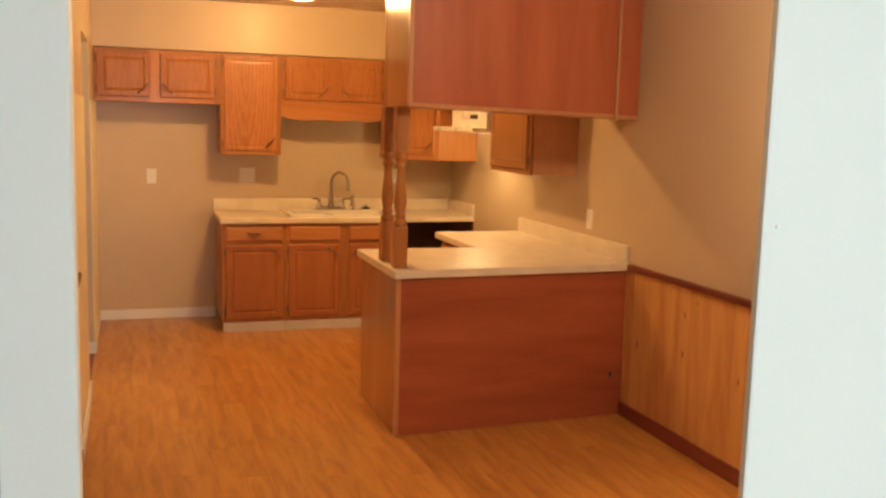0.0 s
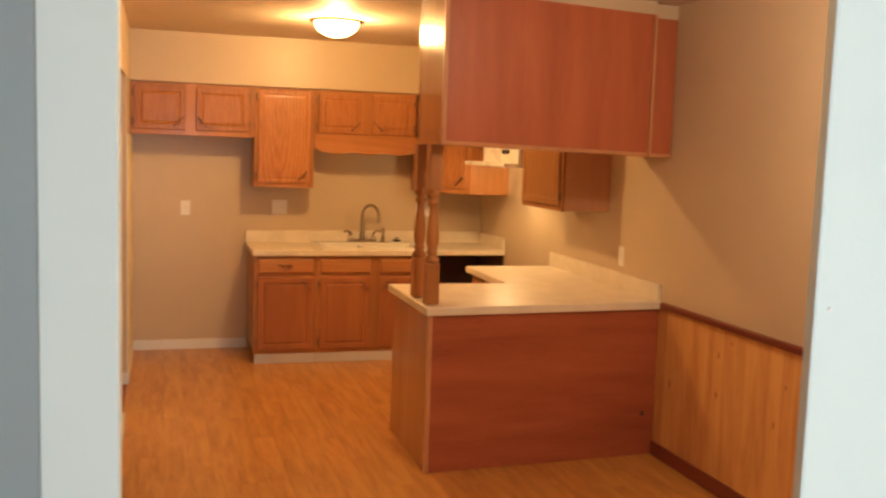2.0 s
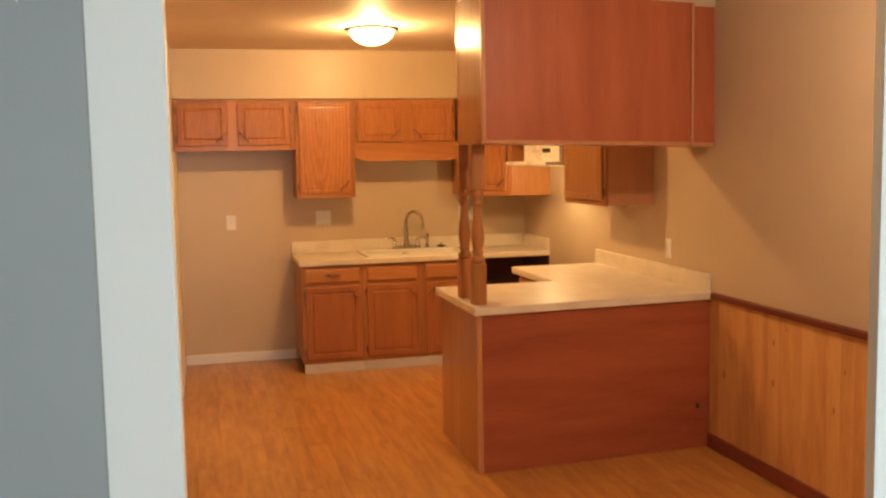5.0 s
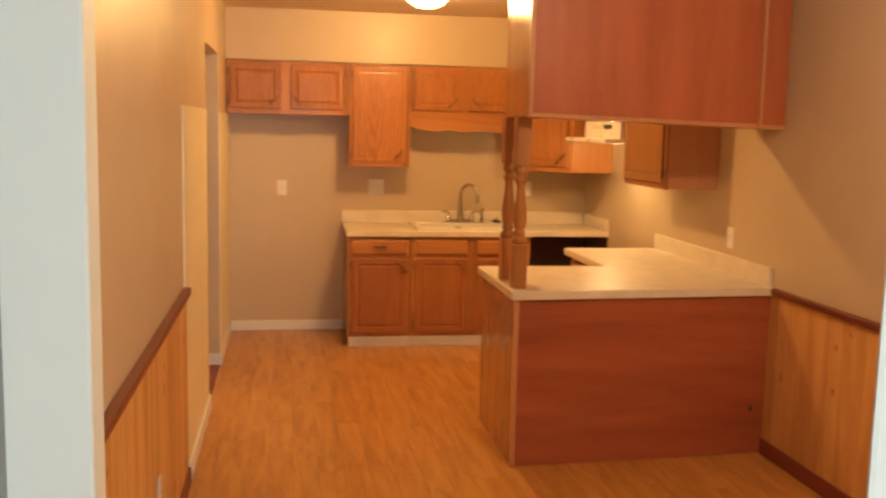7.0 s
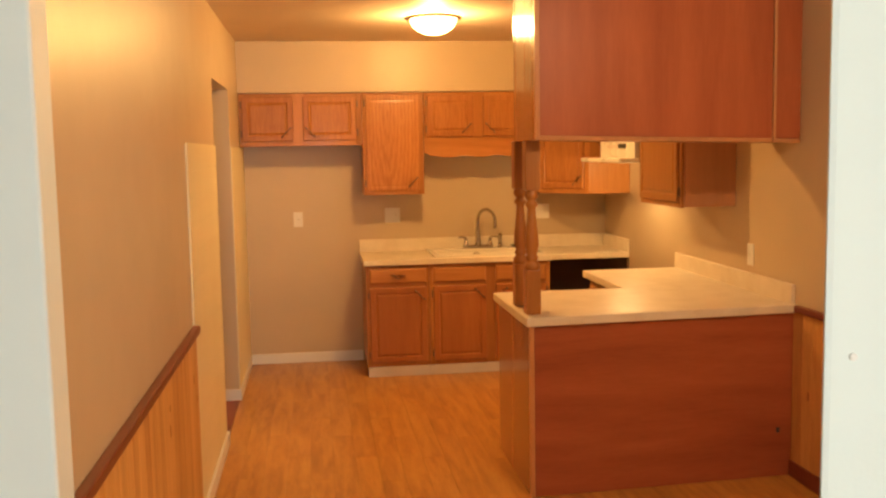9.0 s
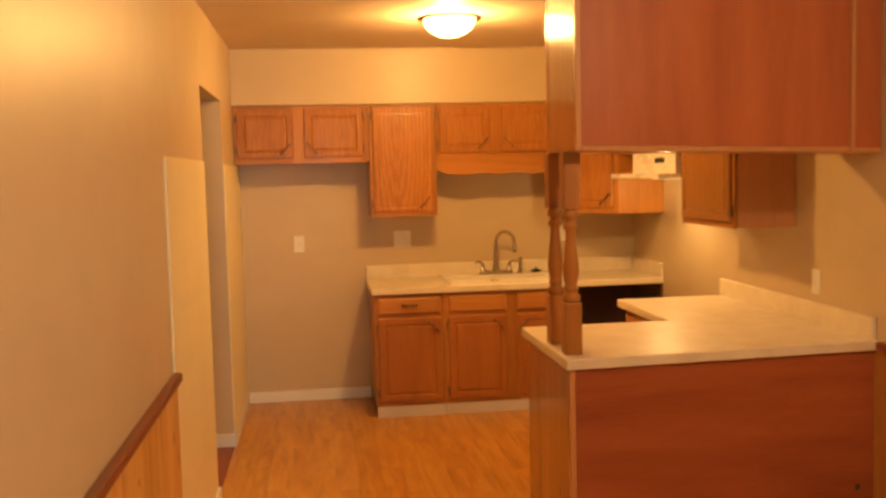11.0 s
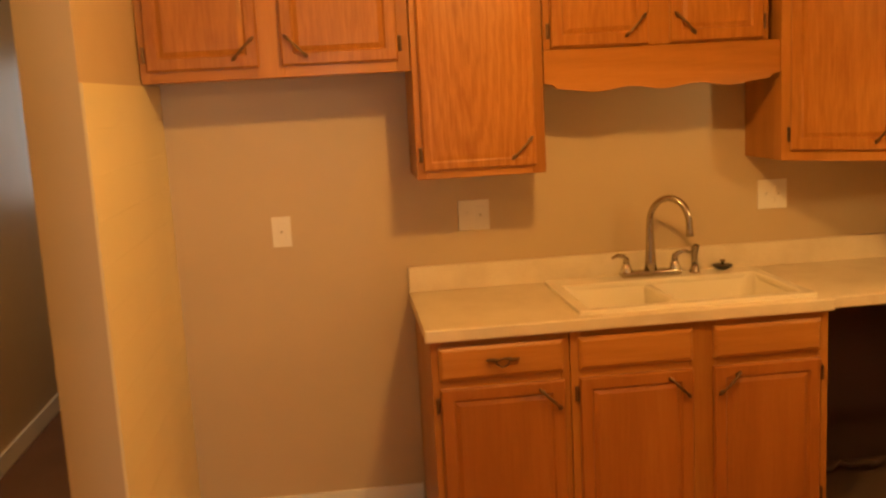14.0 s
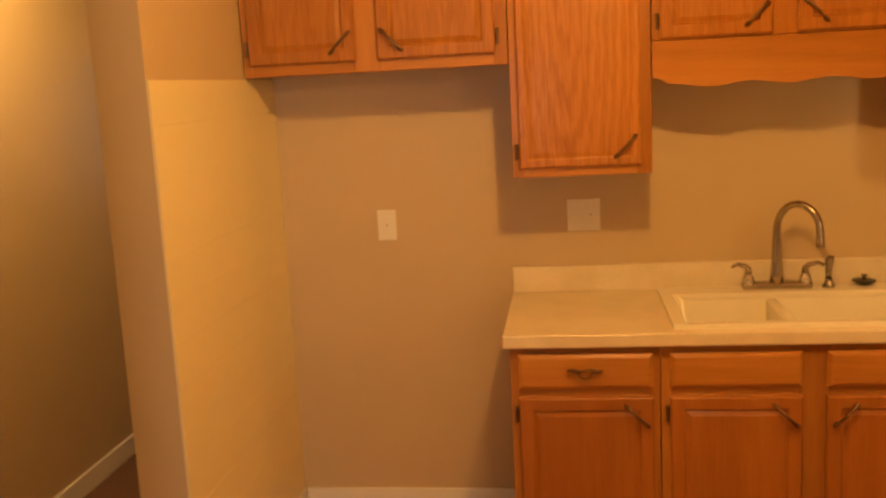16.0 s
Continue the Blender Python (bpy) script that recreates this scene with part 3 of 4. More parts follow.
sink_base = thing("base_cabinet", (1.9, 7.7, 0), "honey oak sink base cabinet with two doors and false drawers", "cabinet", "sink counter cabinets")
part("side_panel", boxes((1.431, 1.449, YL, YB - 0.018, 0.08, CT0)), OAK, sink_base)
part("side_panel", boxes((2.362, 2.385, YL, YB - 0.018, 0.08, CT0)), OAK, sink_base)
part("bottom_panel", boxes((1.449, 2.362, YL, YB - 0.018, 0.08, 0.10)), OAK, sink_base)
part("back_panel", boxes((1.449, 2.362, YB - 0.03, YB - 0.018, 0.10, CT0)), OAK, sink_base)
face_frame(sink_base, low, 1.431, 2.385, 0.08, CT0, ((1.431, 1.470), (1.862, 1.962), (2.345, 2.385)),
           ((0.08, 0.125, 1.470, 1.862), (0.69, 0.732, 1.470, 1.862), (0.838, CT0, 1.470, 1.862),
            (0.08, 0.125, 1.962, 2.345), (0.69, 0.732, 1.962, 2.345), (0.838, CT0, 1.962, 2.345)))
hang_drawer(sink_base, low, 1.459, 1.874, 0.726, 0.845)
hang_drawer(sink_base, low, 1.950, 2.352, 0.726, 0.845)
hang_door(sink_base, low, 1.459, 1.874, 0.112, 0.698, (1, 1), -1, "redder stained oak door", OAK_RED)
hang_door(sink_base, low, 1.950, 2.352, 0.112, 0.698, (-1, 1), 1, "redder stained oak door", OAK_RED)
part("toe_kick", boxes((1.430, 2.385, Y_BASE - 0.004, YL, 0.001, 0.078), bevel=0.002), TOE, sink_base, "pale grey toe board")

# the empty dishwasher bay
structure("floor_bay", boxes((2.387, XR - 0.013, 7.46, YB - 0.013, 0.0008, 0.006), bevel=0.001), DARK, "dark brown slab on the floor of the empty bay", "floor")
# dark sheets over the plain tan walls paint in the bay's shade
structure("bay_shade", boxes((2.387, XR - 0.001, YB - 0.012, YB - 0.002, 0.002, CT0), (XR - 0.012, XR - 0.002, 7.43, YB - 0.013, 0.002, CT0)), DARK, "dark sheets for the shade on the walls of the empty dishwasher bay", "recess")
solo("drain_hose", tube([(2.42 + 0.03 * i, 7.92 - 0.02 * math.sin(i), 0.035 + 0.02 * math.sin(i * 0.8) ** 2) for i in range(18)], [0.013] * 18, 8), DARK, (2.6, 7.9, 0.0), "dark coiled hose on the bay floor", "hose", smooth=True)

# ---- sink worktop ----
SX0, SX1, SY0, SY1 = 1.475, 2.355, 7.437, 8.005


def cut_slab(xs, ys, z0, z1):
    """A slab of three by three fields with the middle one cut out."""
    bm = bmesh.new()
    v = {(i, j, k): bm.verts.new((xs[i], ys[j], (z0, z1)[k])) for i in range(4) for j in range(4) for k in range(2)}
    for i in range(3):
        for j in range(3):
            if (i, j) == (1, 1):
                continue
            for k in range(2):
                bm.faces.new([v[a, b, k] for a, b in ((i, j), (i + 1, j), (i + 1, j + 1), (i, j + 1))])
    for a, b in [((i, 0), (i + 1, 0)) for i in range(3)] + [((i, 3), (i + 1, 3)) for i in range(3)] + [((0, i), (0, i + 1)) for i in range(3)] + [((3, i), (3, i + 1)) for i in range(3)] + \
            [((1, 1), (2, 1)), ((2, 1), (2, 2)), ((2, 2), (1, 2)), ((1, 2), (1, 1))]:
        bm.faces.new((v[a[0], a[1], 0], v[b[0], b[1], 0], v[b[0], b[1], 1], v[a[0], a[1], 1]))
    return bm


top = thing("worktop", (1.9, 7.7, CT0), "cream laminate worktop with a rounded front edge", "worktop")
part("slab", cut_slab((0.922, SX0 + 0.02, SX1 - 0.02, 2.392), (7.40, SY0 + 0.02, SY1 - 0.02, YB - 0.002), CT0, CT1), WORKTOP, top)
part("slab", boxes((2.392, XR - 0.002, 7.425, YB - 0.002, CT0, CT1)), WORKTOP, top)
part("front_edge", boxes((0.920, 2.394, 7.383, 7.402, CT0 - 0.006, CT1 + 0.002), bevel=0.007, segments=4), WORKTOP, top)
part("front_edge", boxes((2.396, XR - 0.002, 7.408, 7.427, CT0 - 0.004, CT1 + 0.002), bevel=0.007, segments=4), WORKTOP, top)
part("splashback", boxes((0.922, XR - 0.024, YB - 0.024, YB - 0.001, CT1 - 0.001, SPLASH), bevel=0.005, segments=3), WORKTOP, top)
part("splashback", boxes((XR - 0.024, XR - 0.001, 7.41, YB - 0.001, CT1 - 0.001, SPLASH), bevel=0.005, segments=3), WORKTOP, top)


def basin(bm, x0, x1, y0, y1, z1, z0, taper):
    loops = []
    for f, z, r in ((0, z1, 0.05), (0.25, z1 - 0.012, 0.055), (0.9, z0 + 0.03, 0.06), (1.6, z0 + 0.004, 0.06), (2.4, z0, 0.05)):
        d, loop = taper * f, []
        for cx, cy, a0 in ((x1 - d - r, y1 - d - r, 0), (x0 + d + r, y1 - d - r, 90), (x0 + d + r, y0 + d + r, 180), (x1 - d - r, y0 + d + r, 270)):
            for k in range(5):
                a = radians(a0 + 22.5 * k)
                loop.append(bm.verts.new((cx + r * math.cos(a), cy + r * math.sin(a), z)))
        loops.append(loop)
    for a, b in zip(loops, loops[1:]):
        for k in range(20):
            bm.faces.new((a[k], a[(k + 1) % 20], b[(k + 1) % 20], b[k]))
    bm.faces.new(loops[-1])


sink = thing("kitchen_sink", (1.91, 7.72, CT1), "white enamelled double-bowl drop-in sink", "sink")
XM, RZ = 1.875, CT1 + 0.016
bm = boxes((SX0, SX0 + 0.045, SY0, SY1, CT1 - 0.009, RZ), (SX1 - 0.045, SX1, SY0, SY1, CT1 - 0.009, RZ), (SX0 + 0.03, SX1 - 0.03, SY0, SY0 + 0.042, CT1 - 0.0085, RZ - 0.0006),
           (SX0 + 0.03, SX1 - 0.03, SY1 - 0.125, SY1, CT1 - 0.0085, RZ - 0.0006), bevel=0.006, segments=3)
part("rim", bm, PORCELAIN, sink)
bm = bmesh.new()
basin(bm, SX0 + 0.036, SX1 - 0.036, SY0 + 0.034, SY1 - 0.116, RZ - 0.003, 0.745, 0.02)
bowl = part("bowl", bm, PORCELAIN, sink, smooth=True)
part("divider", boxes((XM - 0.02, XM + 0.02, SY0 + 0.016, SY1 - 0.096, 0.735, RZ - 0.022), bevel=0.014, segments=4), PORCELAIN, sink, "rounded ridge between the bowls", True)
for dx in (1.70, 2.14):
    part("drain", lathe(((0.042, 0.7455), (0.042, 0.749), (0.030, 0.750), (0.026, 0.747)), (dx, 7.69), 20), CHROME, bowl, "chrome drain", True)

# ---- tap ----
FX, FY = 1.905, 7.945
tap = thing("kitchen_faucet", (FX, FY, RZ), "brushed nickel gooseneck faucet with two lever handles", "faucet")
part("base_plate", boxes((FX - 0.125, FX + 0.125, FY - 0.026, FY + 0.026, RZ - 0.001, RZ + 0.026), bevel=0.009, segments=3), NICKEL, tap, smooth=True)
EX, EY = 0.126, -0.105
neck = [(FX, FY, RZ + 0.012), (FX, FY, RZ + 0.06), (FX, FY, RZ + 0.13), (FX, FY, RZ + 0.222)]
for k in range(1, 13):
    a = math.pi * k / 12 * 0.98
    f = (1 - math.cos(a)) / 2
    neck.append((FX + EX * f, FY + EY * f, RZ + 0.222 + 0.098 * math.sin(a)))
neck += [(FX + EX * 1.01, FY + EY * 1.01, RZ + 0.185), (FX + EX * 1.015, FY + EY * 1.015, RZ + 0.170)]
part("spout", tube(neck, [0.027, 0.023, 0.0175, 0.0140] + [0.0130] * 12 + [0.0145, 0.016], 14), NICKEL, tap, smooth=True)
for sgn in (-1, 1):
    hx = FX + sgn * 0.102
    part("handle_base", lathe(((0.024, RZ + 0.006), (0.024, RZ + 0.03), (0.019, RZ + 0.048), (0.013, RZ + 0.056), (0.013, RZ + 0.062)), (hx, FY), 18), CHROME, tap, "bright chrome collar", True)
    part("lever", tube([(hx, FY, RZ + 0.058), (hx, FY, RZ + 0.075), (hx + sgn * 0.012, FY - 0.006, RZ + 0.088), (hx + sgn * 0.040, FY - 0.012, RZ + 0.096), (hx + sgn * 0.062, FY - 0.016, RZ + 0.086)],
                       [0.014, 0.012, 0.009, 0.0075, 0.006], 10), NICKEL, tap, smooth=True)
spray = thing("side_sprayer", (FX + 0.185, FY, RZ), "brushed nickel side sprayer in its deck holder", "sprayer")
part("holder", lathe(((0.022, RZ - 0.001), (0.022, RZ + 0.008), (0.015, RZ + 0.02), (0.013, RZ + 0.035)), (FX + 0.185, FY), 16), NICKEL, spray, smooth=True)
part("wand", tube([(FX + 0.185, FY, RZ + 0.03), (FX + 0.185, FY, RZ + 0.075), (FX + 0.185, FY - 0.004, RZ + 0.10), (FX + 0.187, FY - 0.022, RZ + 0.112)], [0.011, 0.013, 0.016, 0.012], 12), NICKEL, spray, smooth=True)
stop = thing("sink_strainer", (2.225, 7.980, RZ), "dark rubber and steel sink strainer lying on the rim", "strainer")
part("cup", lathe(((0.020, RZ), (0.040, RZ + 0.012), (0.043, RZ + 0.016), (0.030, RZ + 0.018)), (2.225, 7.980), 18), BLACK, stop, smooth=True)
part("knob", lathe(((0.006, RZ + 0.017), (0.006, RZ + 0.028), (0.012, RZ + 0.032), (0.010, RZ + 0.038)), (2.225, 7.980), 14), NICKEL, stop, smooth=True)


# ---- switches and sockets ----
def plate(at, u, n, w, h, material, label, category, kind):
    m = facing(at, u, n)
    ob = thing(category.replace(" ", "_"), at, label, category)
    bm = boxes((-w / 2, w / 2, 0.0005, 0.006, -h / 2, h / 2), bevel=0.002)
    bm.transform(m)
    body = part("plate", bm, material, ob)
    spots = {"socket": (0,), "switch": (0,), "double": (-0.026, 0.026)}[kind]
    for i, s in enumerate(spots):
        if kind == "switch" or (kind == "double" and i == 0):
            bm = boxes((s - 0.008, s + 0.008, 0.005, 0.0085, -0.016, 0.016), (s - 0.004, s + 0.004, 0.008, 0.018, 0.0, 0.010), bevel=0.001)
            bm.transform(m)
            part("toggle", bm, material, body)
        else:
            for z in (-0.021, 0.021):
                bm = boxes((s - 0.017, s + 0.017, 0.005, 0.0085, z - 0.0145, z + 0.0145), bevel=0.003)
                bm.transform(m)
                part("socket", bm, material, body)
    for s in spots:
        bm = lathe(((0.0032, 0.0), (0.0032, 0.0025), (0.002, 0.003)), (0, 0), 10)
        bm.transform(m @ Matrix.Translation((s, 0.0055, 0.0)) @ pose(0, 0, 0, -90))
        part("screw", bm, NICKEL, body)
    return ob


plate((0.428, YB, 1.197), (1, 0, 0), (0, -1, 0), 0.076, 0.122, PLASTIC, "white single socket plate on the tan wall", "wall socket", "socket")
plate((1.206, YB, 1.213), (1, 0, 0), (0, -1, 0), 0.128, 0.124, PLASTIC, "pale double switch and socket plate", "wall switch", "double")
plate((2.480, YB, 1.216), (1, 0, 0), (0, -1, 0), 0.128, 0.124, PLASTIC, "pale double switch and socket plate", "wall switch", "double")
plate((XR, 5.285, 1.118), (0, -1, 0), (-1, 0, 0), 0.078, 0.124, PLASTIC, "white single socket plate above the splashback", "wall socket", "socket")

plate((0.0132, 3.567, 0.367), (0, 1, 0), (1, 0, 0), 0.074, 0.118, PINKISH, "pale socket plate on the pine wainscot", "wall socket", "socket")
solo("picture_nail", tube([(0.905, 0.687, 1.605), (0.905, 0.6835, 1.605), (0.905, 0.683, 1.605)], [0.0028, 0.0026, 0.0012], 8), PLASTIC, (0.905, 0.685, 1.605), "white painted nail head in the wall", "nail")
solo("picture_hook", tube([(-0.084, 1.666, 2.008), (-0.084, 1.661, 2.005), (-0.082, 1.659, 1.998), (-0.080, 1.658, 2.002)], [0.0026, 0.0024, 0.0024, 0.0018], 8), PLASTIC, (-0.084, 1.665, 2.005), "small white picture hook on the grey wall", "hook")

# ---- peninsula ----
PB, AX, AY = 5.49, 2.40, 6.34


def askew(bm):
    """The peninsula's front stands a little out of square with the wall."""
    for v in bm.verts:
        if v.co.y < 4.76:
            v.co.y += 0.060 * (v.co.x - 1.6) - 0.022
    return bm


pen = thing("peninsula_cabinet", (2.2, 5.1, 0), "peninsula base cabinet with a red-brown back panel and oak end", "cabinet")
part("body", askew(boxes((PEN_X + 0.012, XR - 0.002, PEN_Y + 0.008, PB, 0.002, CT0 - 0.002))), OAK, pen)
part("back_panel", askew(boxes((PEN_X + 0.022, XR - 0.003, PEN_Y - 0.002, PEN_Y + 0.008, 0.002, CT0), bevel=0.001, segments=1)), CHERRY, pen, "red-brown wood panel")
part("end_panel", askew(boxes((PEN_X, PEN_X + 0.012, PEN_Y + 0.02, PB + 0.004, 0.002, CT0), bevel=0.001, segments=1)), OAK_GLOSS, pen, "varnished oak end panel")
part("corner_trim", askew(boxes((PEN_X - 0.003, PEN_X + 0.021, PEN_Y - 0.006, PEN_Y + 0.019, 0.002, CT0), bevel=0.003)), OAK_PALE, pen, "pale oak corner strip")
part("knot_hole", askew(boxes((2.936, 2.956, PEN_Y - 0.0035, PEN_Y + 0.002, 0.236, 0.264), bevel=0.0015)), BLACK, pen, "small dark hole in the panel")
arm = thing("base_cabinet", (2.7, 5.9, 0), "honey oak base cabinet below the side worktop", "cabinet")
part("body", boxes((AX + 0.018, XR - 0.002, PB + 0.003, AY, 0.08, CT0), bevel=0.001, segments=1), OAK, arm)
armf = facing((AX, AY, 0), (0, -1, 0), (-1, 0, 0))
face_frame(arm, armf, 0.0, AY - PB - 0.01, 0.08, CT0, ((0.0, 0.04), (0.60, 0.84)), ((0.08, 0.125, 0.04, 0.60), (0.69, 0.732, 0.04, 0.60), (0.838, CT0, 0.04, 0.60)))
hang_drawer(arm, armf, 0.028, 0.615, 0.726, 0.845, True)
hang_door(arm, armf, 0.028, 0.615, 0.112, 0.698, (1, 1), -1)
part("toe_kick", boxes((AX + 0.06, AX + 0.075, PB + 0.004, AY, 0.001, 0.078)), TOE, arm)

ptop = thing("worktop", (2.3, 5.3, CT0), "cream laminate L-shaped peninsula worktop", "worktop")
L_TOP = ((1.598, 4.69), (XR - 0.002, 4.69), (XR - 0.002, 6.372), (2.372, 6.372), (2.372, 5.522), (1.598, 5.522))
part("slab", askew(prism(L_TOP, CT0, CT1)), WORKTOP, ptop)
for s in ((1.582, XR - 0.002, 4.674, 4.692), (1.582, 1.600, 4.693, 5.538), (1.601, 2.356, 5.520, 5.538), (2.356, 2.374, 5.520, 6.388), (2.375, XR - 0.002, 6.370, 6.388)):
    part("edge", askew(boxes((*s, CT0 - 0.006, CT1 + 0.002), bevel=0.007, segments=4)), WORKTOP, ptop)
part("splashback", boxes((XR - 0.024, XR - 0.001, 4.765, 6.40, CT1 - 0.001, SPLASH), bevel=0.005, segments=3), WORKTOP, ptop)

# ---- hanging cabinet over the peninsula ----
HX, HY0, HY1, HZ = 1.622, 4.655, 5.075, 1.780
HT = 2.567


def sag(bm):
    """The cabinet drops a little towards the wall, and its front stands out of square."""
    for v in bm.verts:
        if v.co.z < HZ + 0.06:
            v.co.z -= 0.024 * (v.co.x - HX)
        elif v.co.z < ZC - 0.02:
            v.co.z -= 0.032 * (v.co.x - HX)
        if v.co.y < 4.70:
            v.co.y += 0.045 * (v.co.x - 2.84)
    return bm


hang = thing("hanging_cabinet", (2.3, 4.9, HZ), "hanging peninsula cabinet with a red-brown panel and varnished oak end", "cabinet")
part("body", sag(prism(((HX + 0.012, HY0 + 0.010), (2.85, HY0 + 0.010), (2.85, 4.758), (XR - 0.002, 4.758), (XR - 0.002, HY1), (HX + 0.012, HY1)), HZ + 0.002, HT)), OAK, hang)
part("front_panel", sag(boxes((HX + 0.022, 2.833, HY0, HY0 + 0.0095, HZ + 0.022, HT), bevel=0.001, segments=1)), CHERRY_UP, hang, "red-brown wood panel")
part("filler_panel", sag(boxes((2.851, XR - 0.002, 4.748, 4.7575, HZ + 0.022, HT), bevel=0.001, segments=1)), CHERRY_UP, hang, "narrow red-brown panel set back")
part("filler_strip", sag(boxes((2.851, XR - 0.002, 4.744, 4.760, HZ, HZ + 0.021), bevel=0.003)), OAK_PALE, hang, "pale oak bottom strip")
part("joint_strip", sag(boxes((2.838, 2.854, HY0 - 0.006, HY0 + 0.016, HZ, HT), bevel=0.003)), OAK_PALE, hang, "pale oak joint strip")
part("bottom_strip", sag(boxes((HX + 0.022, 2.833, HY0 - 0.004, HY0 + 0.012, HZ, HZ + 0.0215), bevel=0.003)), OAK_PALE, hang, "pale oak bottom strip")
part("corner_strip", sag(boxes((HX - 0.003, HX + 0.021, HY0 - 0.006, HY0 + 0.016, HZ, HT), bevel=0.003)), OAK_PALE, hang, "pale oak corner strip")
part("end_panel", sag(boxes((HX, HX + 0.0115, HY0 + 0.017, HY1 - 0.03, HZ, HT), bevel=0.001, segments=1)), OAK_GLOSS, hang, "glossy varnished oak end panel")
part("end_stile", boxes((HX - 0.002, HX + 0.012, HY1 - 0.024, HY1 + 0.012, HZ, HT), bevel=0.002), OAK_GLOSS, hang, "varnished oak end stile")
structure("soffit_peninsula", sag(prism(((HX + 0.004, HY0 + 0.004), (2.85, HY0 + 0.004), (2.85, 4.752), (XR, 4.752), (XR, HY1), (HX + 0.004, HY1)), HT + 0.001, ZC)), WALL, "tan filler between the hanging cabinet and the ceiling", "soffit")


def turned_post(x, y):
    """A post with square blocks, rings and a long vase between them."""
    h = 0.037
    post = thing("turned_post", (x, y, CT1), "turned honey oak post standing on the peninsula worktop", "post", "peninsula posts")
    part("lower_block", boxes((x - h, x + h, y - h, y + h, CT1 + 0.001, CT1 + 0.225), bevel=0.004), OAK, post)
    part("upper_block", boxes((x - h, x + h, y - h, y + h, 1.535, HZ - 0.001), bevel=0.004), OAK, post)
    z = CT1 + 0.222
    prof = ((0.036, z), (0.043, z + 0.010), (0.044, z + 0.028), (0.034, z + 0.040), (0.027, z + 0.048), (0.034, z + 0.056), (0.035, z + 0.066), (0.028, z + 0.076),
            (0.033, z + 0.095), (0.0385, z + 0.130), (0.037, z + 0.165), (0.031, z + 0.215), (0.025, z + 0.265), (0.0225, z + 0.300), (0.024, z + 0.312), (0.034, z + 0.322),
            (0.034, z + 0.336), (0.024, z + 0.346), (0.024, z + 0.354), (0.036, z + 0.364), (0.038, z + 0.382), (0.030, z + 0.396), (0.030, 1.537))
    part("turned_shaft", lathe([(r * 0.9, zz) for r, zz in prof], (x, y), 24), OAK, post, smooth=True)


turned_post(1.643, 4.790)
turned_post(1.643, 5.056)

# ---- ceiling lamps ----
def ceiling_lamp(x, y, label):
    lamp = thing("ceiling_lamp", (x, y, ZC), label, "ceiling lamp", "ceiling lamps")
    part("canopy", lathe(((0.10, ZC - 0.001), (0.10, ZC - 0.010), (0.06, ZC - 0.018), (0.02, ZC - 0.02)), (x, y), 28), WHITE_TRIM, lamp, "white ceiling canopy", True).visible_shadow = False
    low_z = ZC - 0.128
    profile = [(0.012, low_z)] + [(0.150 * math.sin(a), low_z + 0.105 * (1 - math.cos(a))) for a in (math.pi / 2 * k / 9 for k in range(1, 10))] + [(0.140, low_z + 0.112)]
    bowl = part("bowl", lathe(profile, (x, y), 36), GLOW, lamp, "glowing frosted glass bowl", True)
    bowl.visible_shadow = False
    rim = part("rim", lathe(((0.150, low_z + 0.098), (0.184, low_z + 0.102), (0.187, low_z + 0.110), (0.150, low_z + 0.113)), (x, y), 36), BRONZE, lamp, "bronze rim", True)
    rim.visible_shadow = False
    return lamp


ceiling_lamp(LX, LY, "lit frosted glass bowl ceiling lamp with a bronze rim")
# added fixture round the dining fill light, always out of view
ceiling_lamp(2.12, 2.50, "unseen frosted glass bowl ceiling lamp added to brighten the dining end")
ceiling_lamp(-0.6, 7.6, "lit frosted glass bowl ceiling lamp of the passage")

# ---- pieces: cream boards, wainscot boards, floor planks ----
def shared(name, material, cache, key, make):
    if key not in cache:
        cache[key] = mesh_of(name, make(), material)
    return cache[key]


def chamfer_board(w, h, d, c=0.0025):
    """A board of that width and height, d thick, with its long edges eased: centre at its foot, back at y 0, face at -y."""
    bm = bmesh.new()
    outline = ((-w / 2, 0), (-w / 2, -(d - c)), (-w / 2 + c, -d), (w / 2 - c, -d), (w / 2, -(d - c)), (w / 2, 0))
    lo, hi = [bm.verts.new((x, y, 0)) for x, y in outline], [bm.verts.new((x, y, h)) for x, y in outline]
    bm.faces.new(lo), bm.faces.new(hi)
    for i in range(6):
        j = (i + 1) % 6
        bm.faces.new((lo[i], lo[j], hi[j], hi[i]))
    return bm


boards = {}
left_boards = structure("panelling_doorway", boxes((0.0005, 0.003, 4.61, DOOR0 - 0.001, 0.09, 1.795)), BOARD, "cream glossy horizontal boarding beside the doorway", "wall boarding")
far_boards = structure("panelling_corner", boxes((0.0005, 0.003, DOOR1 + 0.001, YB - 0.002, 0.09, 1.785)), BOARD, "cream glossy horizontal boarding in the corner", "wall boarding")
for parent, y0, y1 in ((left_boards, 4.608, DOOR0), (far_boards, DOOR1, YB - 0.001)):
    z = 0.002
    while z < 1.79:
        h = min(0.1278, 1.797 - z)
        data = shared("board", BOARD, boards, (round(h, 4), round(y1 - y0, 3)), lambda: chamfer_board(h - 0.0003, y1 - y0, 0.0085, 0.0009))
        ob = new("board", data)
        ob.parent = parent
        ob.matrix_local = Matrix(((0, -1, 0, 0.0), (0, 0, 1, y0), (1, 0, 0, z + h / 2), (0, 0, 0, 1)))
        z += 0.1278

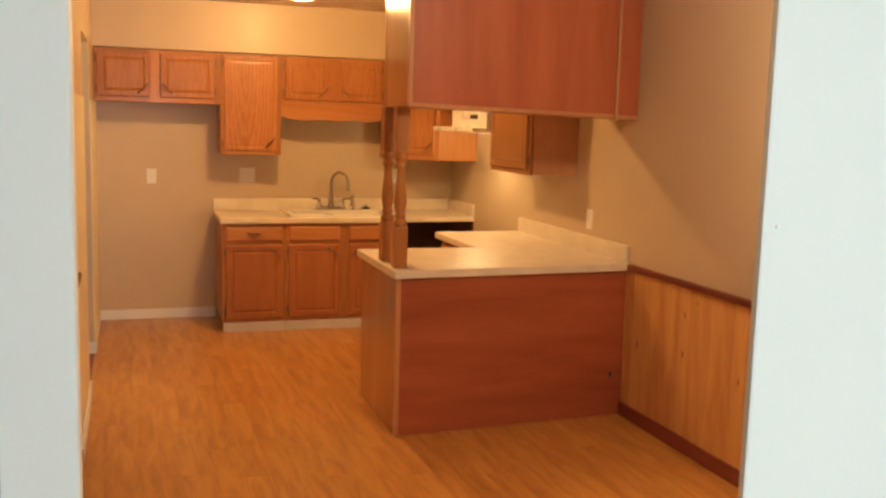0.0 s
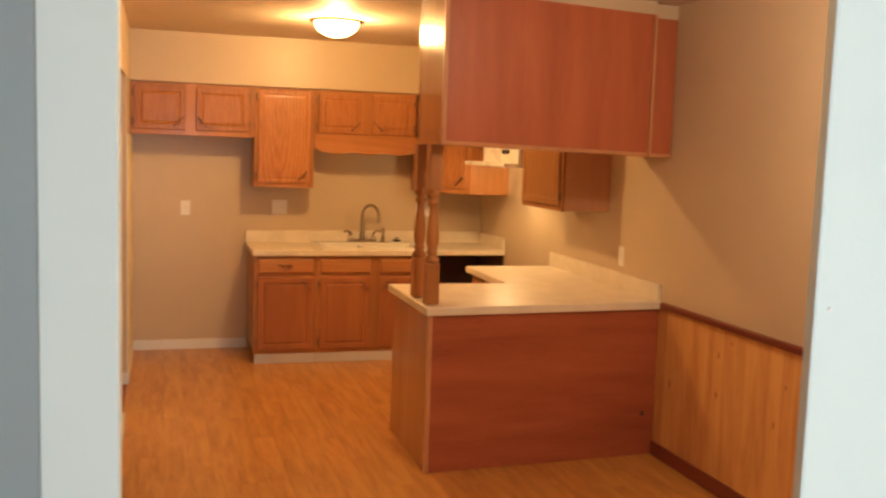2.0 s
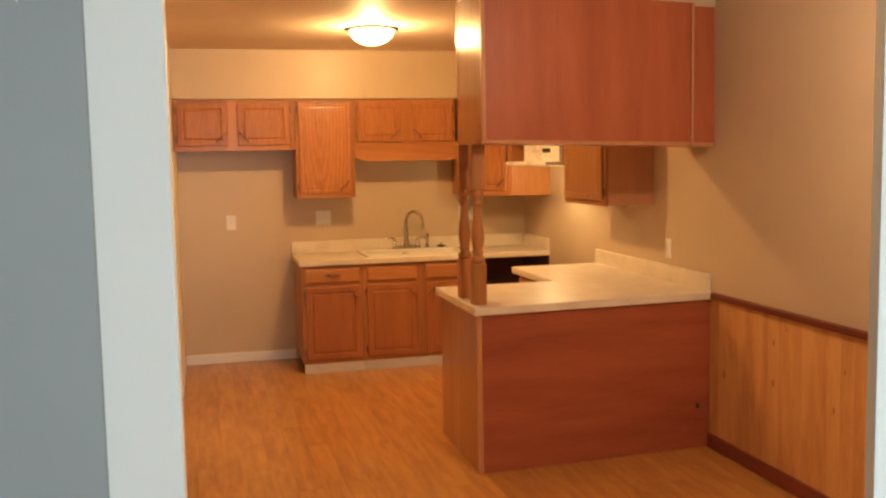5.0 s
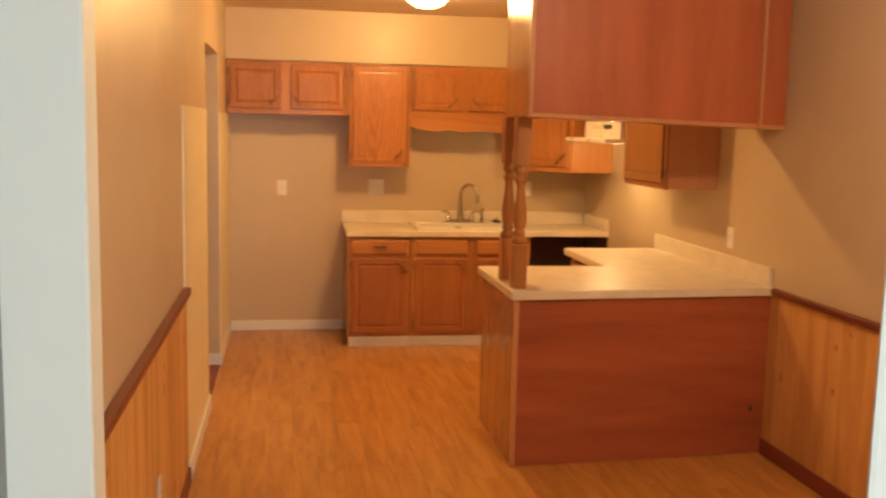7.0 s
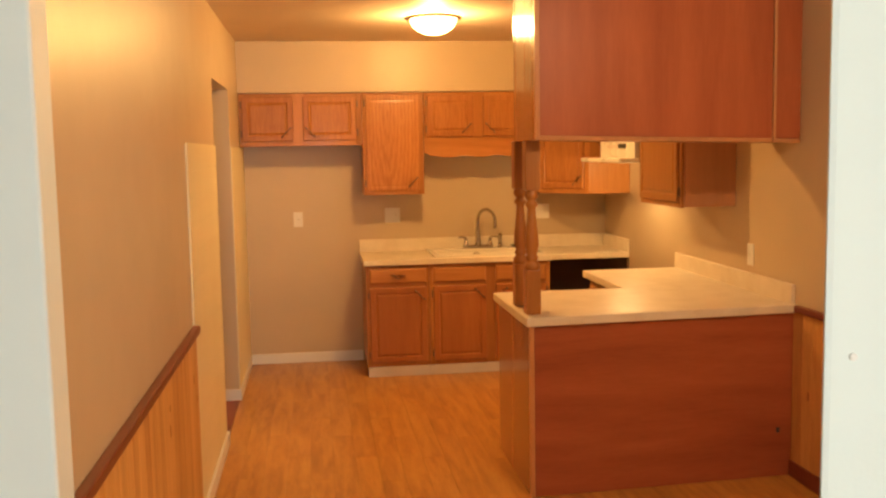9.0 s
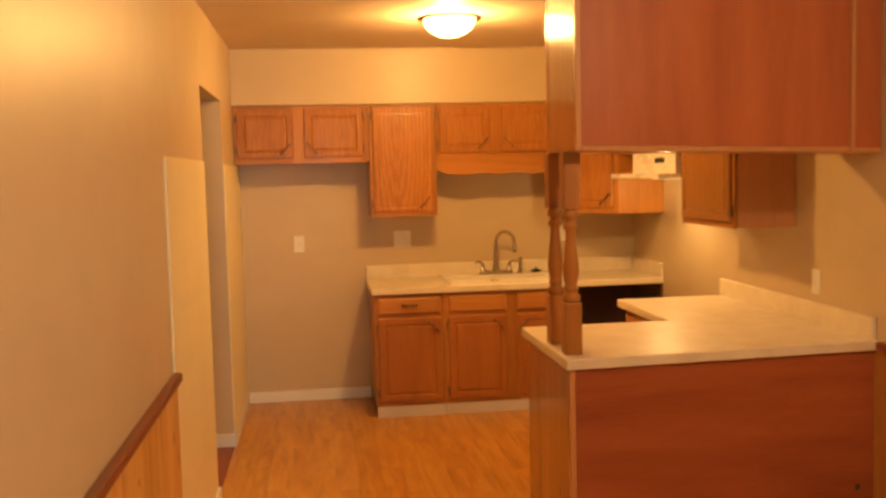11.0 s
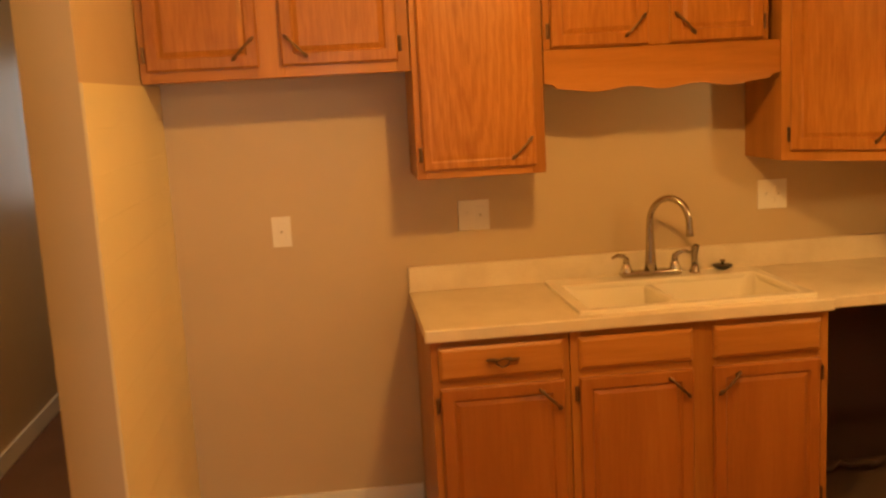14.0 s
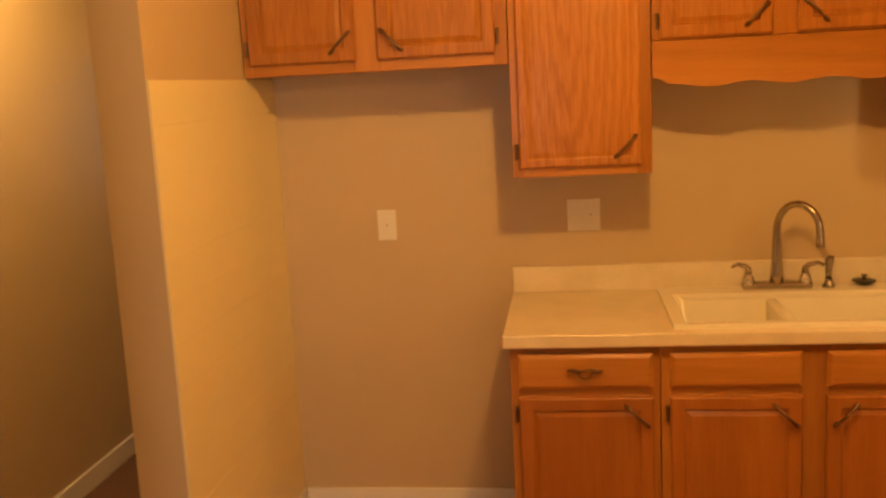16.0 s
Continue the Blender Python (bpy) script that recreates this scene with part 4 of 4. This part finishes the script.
W = 0.0975
rnd = random.Random(5)
pines = {}
for name, x, sgn, y0, y1, top_z in (("wainscot_left", 0.0, 1, 1.803, 4.605, RAIL - 0.034), ("wainscot_right", XR, -1, 0.803, PEN_Y + 0.06, RAIL - 0.074)):
    backing = structure(name, boxes((min(x + sgn * 0.0005, x + sgn * 0.004), max(x + sgn * 0.0005, x + sgn * 0.004), y0, y1, 0.02, top_z)), PINE, "knotty pine board wainscot", "wainscot")
    count = int((y1 - y0) / W) + 1
    for i in range(count):
        w = min(W, y1 - y0 - i * W)
        if w < 0.01:
            continue
        data = shared("board", PINE, pines, (round(w, 4), round(top_z, 3)), lambda: chamfer_board(w - 0.0006, top_z - 0.02, 0.013, 0.0016))
        ob = new("board", data)
        ob.parent = backing
        yy = y1 - i * W - w / 2
        ob.matrix_local = pose(x, yy, 0.02, 0, 0, 90 * sgn)
        for k in range(rnd.choice((0, 0, 0, 1, 1, 2))):
            r = rnd.uniform(0.006, 0.017)
            bm = lathe(((r, 0.0), (r * 0.9, 0.0012), (r * 0.5, 0.0016)), (0, 0), 10)
            kn = new("knot", mesh_of("knot", bm, KNOT))
            kn.parent = backing
            kn.matrix_local = Matrix.Translation((x + sgn * 0.0128, yy + rnd.uniform(-0.03, 0.03), rnd.uniform(0.12, 0.85))) @ pose(0, 0, 0, 0, 90 * sgn) @ Matrix.Diagonal((1.9, 0.8, 1, 1))

PW, PL = 0.1265, 1.21
planks = {}
floor = bpy.data.objects["floor"]
col = 0
x = 0.0
while x < XR - 0.01:
    w = min(PW, XR - x)
    y = -0.4 - (col * 0.431) % PL
    while y < YB:
        a, b = max(y, 0.0), min(y + PL, YB)
        if b - a > 0.02:
            key = (round(w, 4), round(b - a, 3))
            data = shared("plank", FLOOR, planks, key, lambda: boxes((0.0003, w - 0.0003, 0.0003, b - a - 0.0003, -0.0055, 0.0), bevel=0.0004, segments=1))
            ob = new("plank", data)
            ob.parent = floor
            ob.location = (x, a, 0)
        y += PL
    x += PW
    col += 1
structure("floor_front", boxes((-0.299, XR, -5.3, -0.002, -0.005, -0.001), (-0.299, -0.001, -0.002, 1.664, -0.005, -0.001)), FLOOR, "honey oak laminate floor of the front room", "floor")
structure("threshold", boxes((-0.135, 0.0, DOOR0 + 0.001, DOOR1 - 0.015, -0.004, 0.005), bevel=0.002), RED_TRIM, "dark threshold strip in the doorway", "threshold")
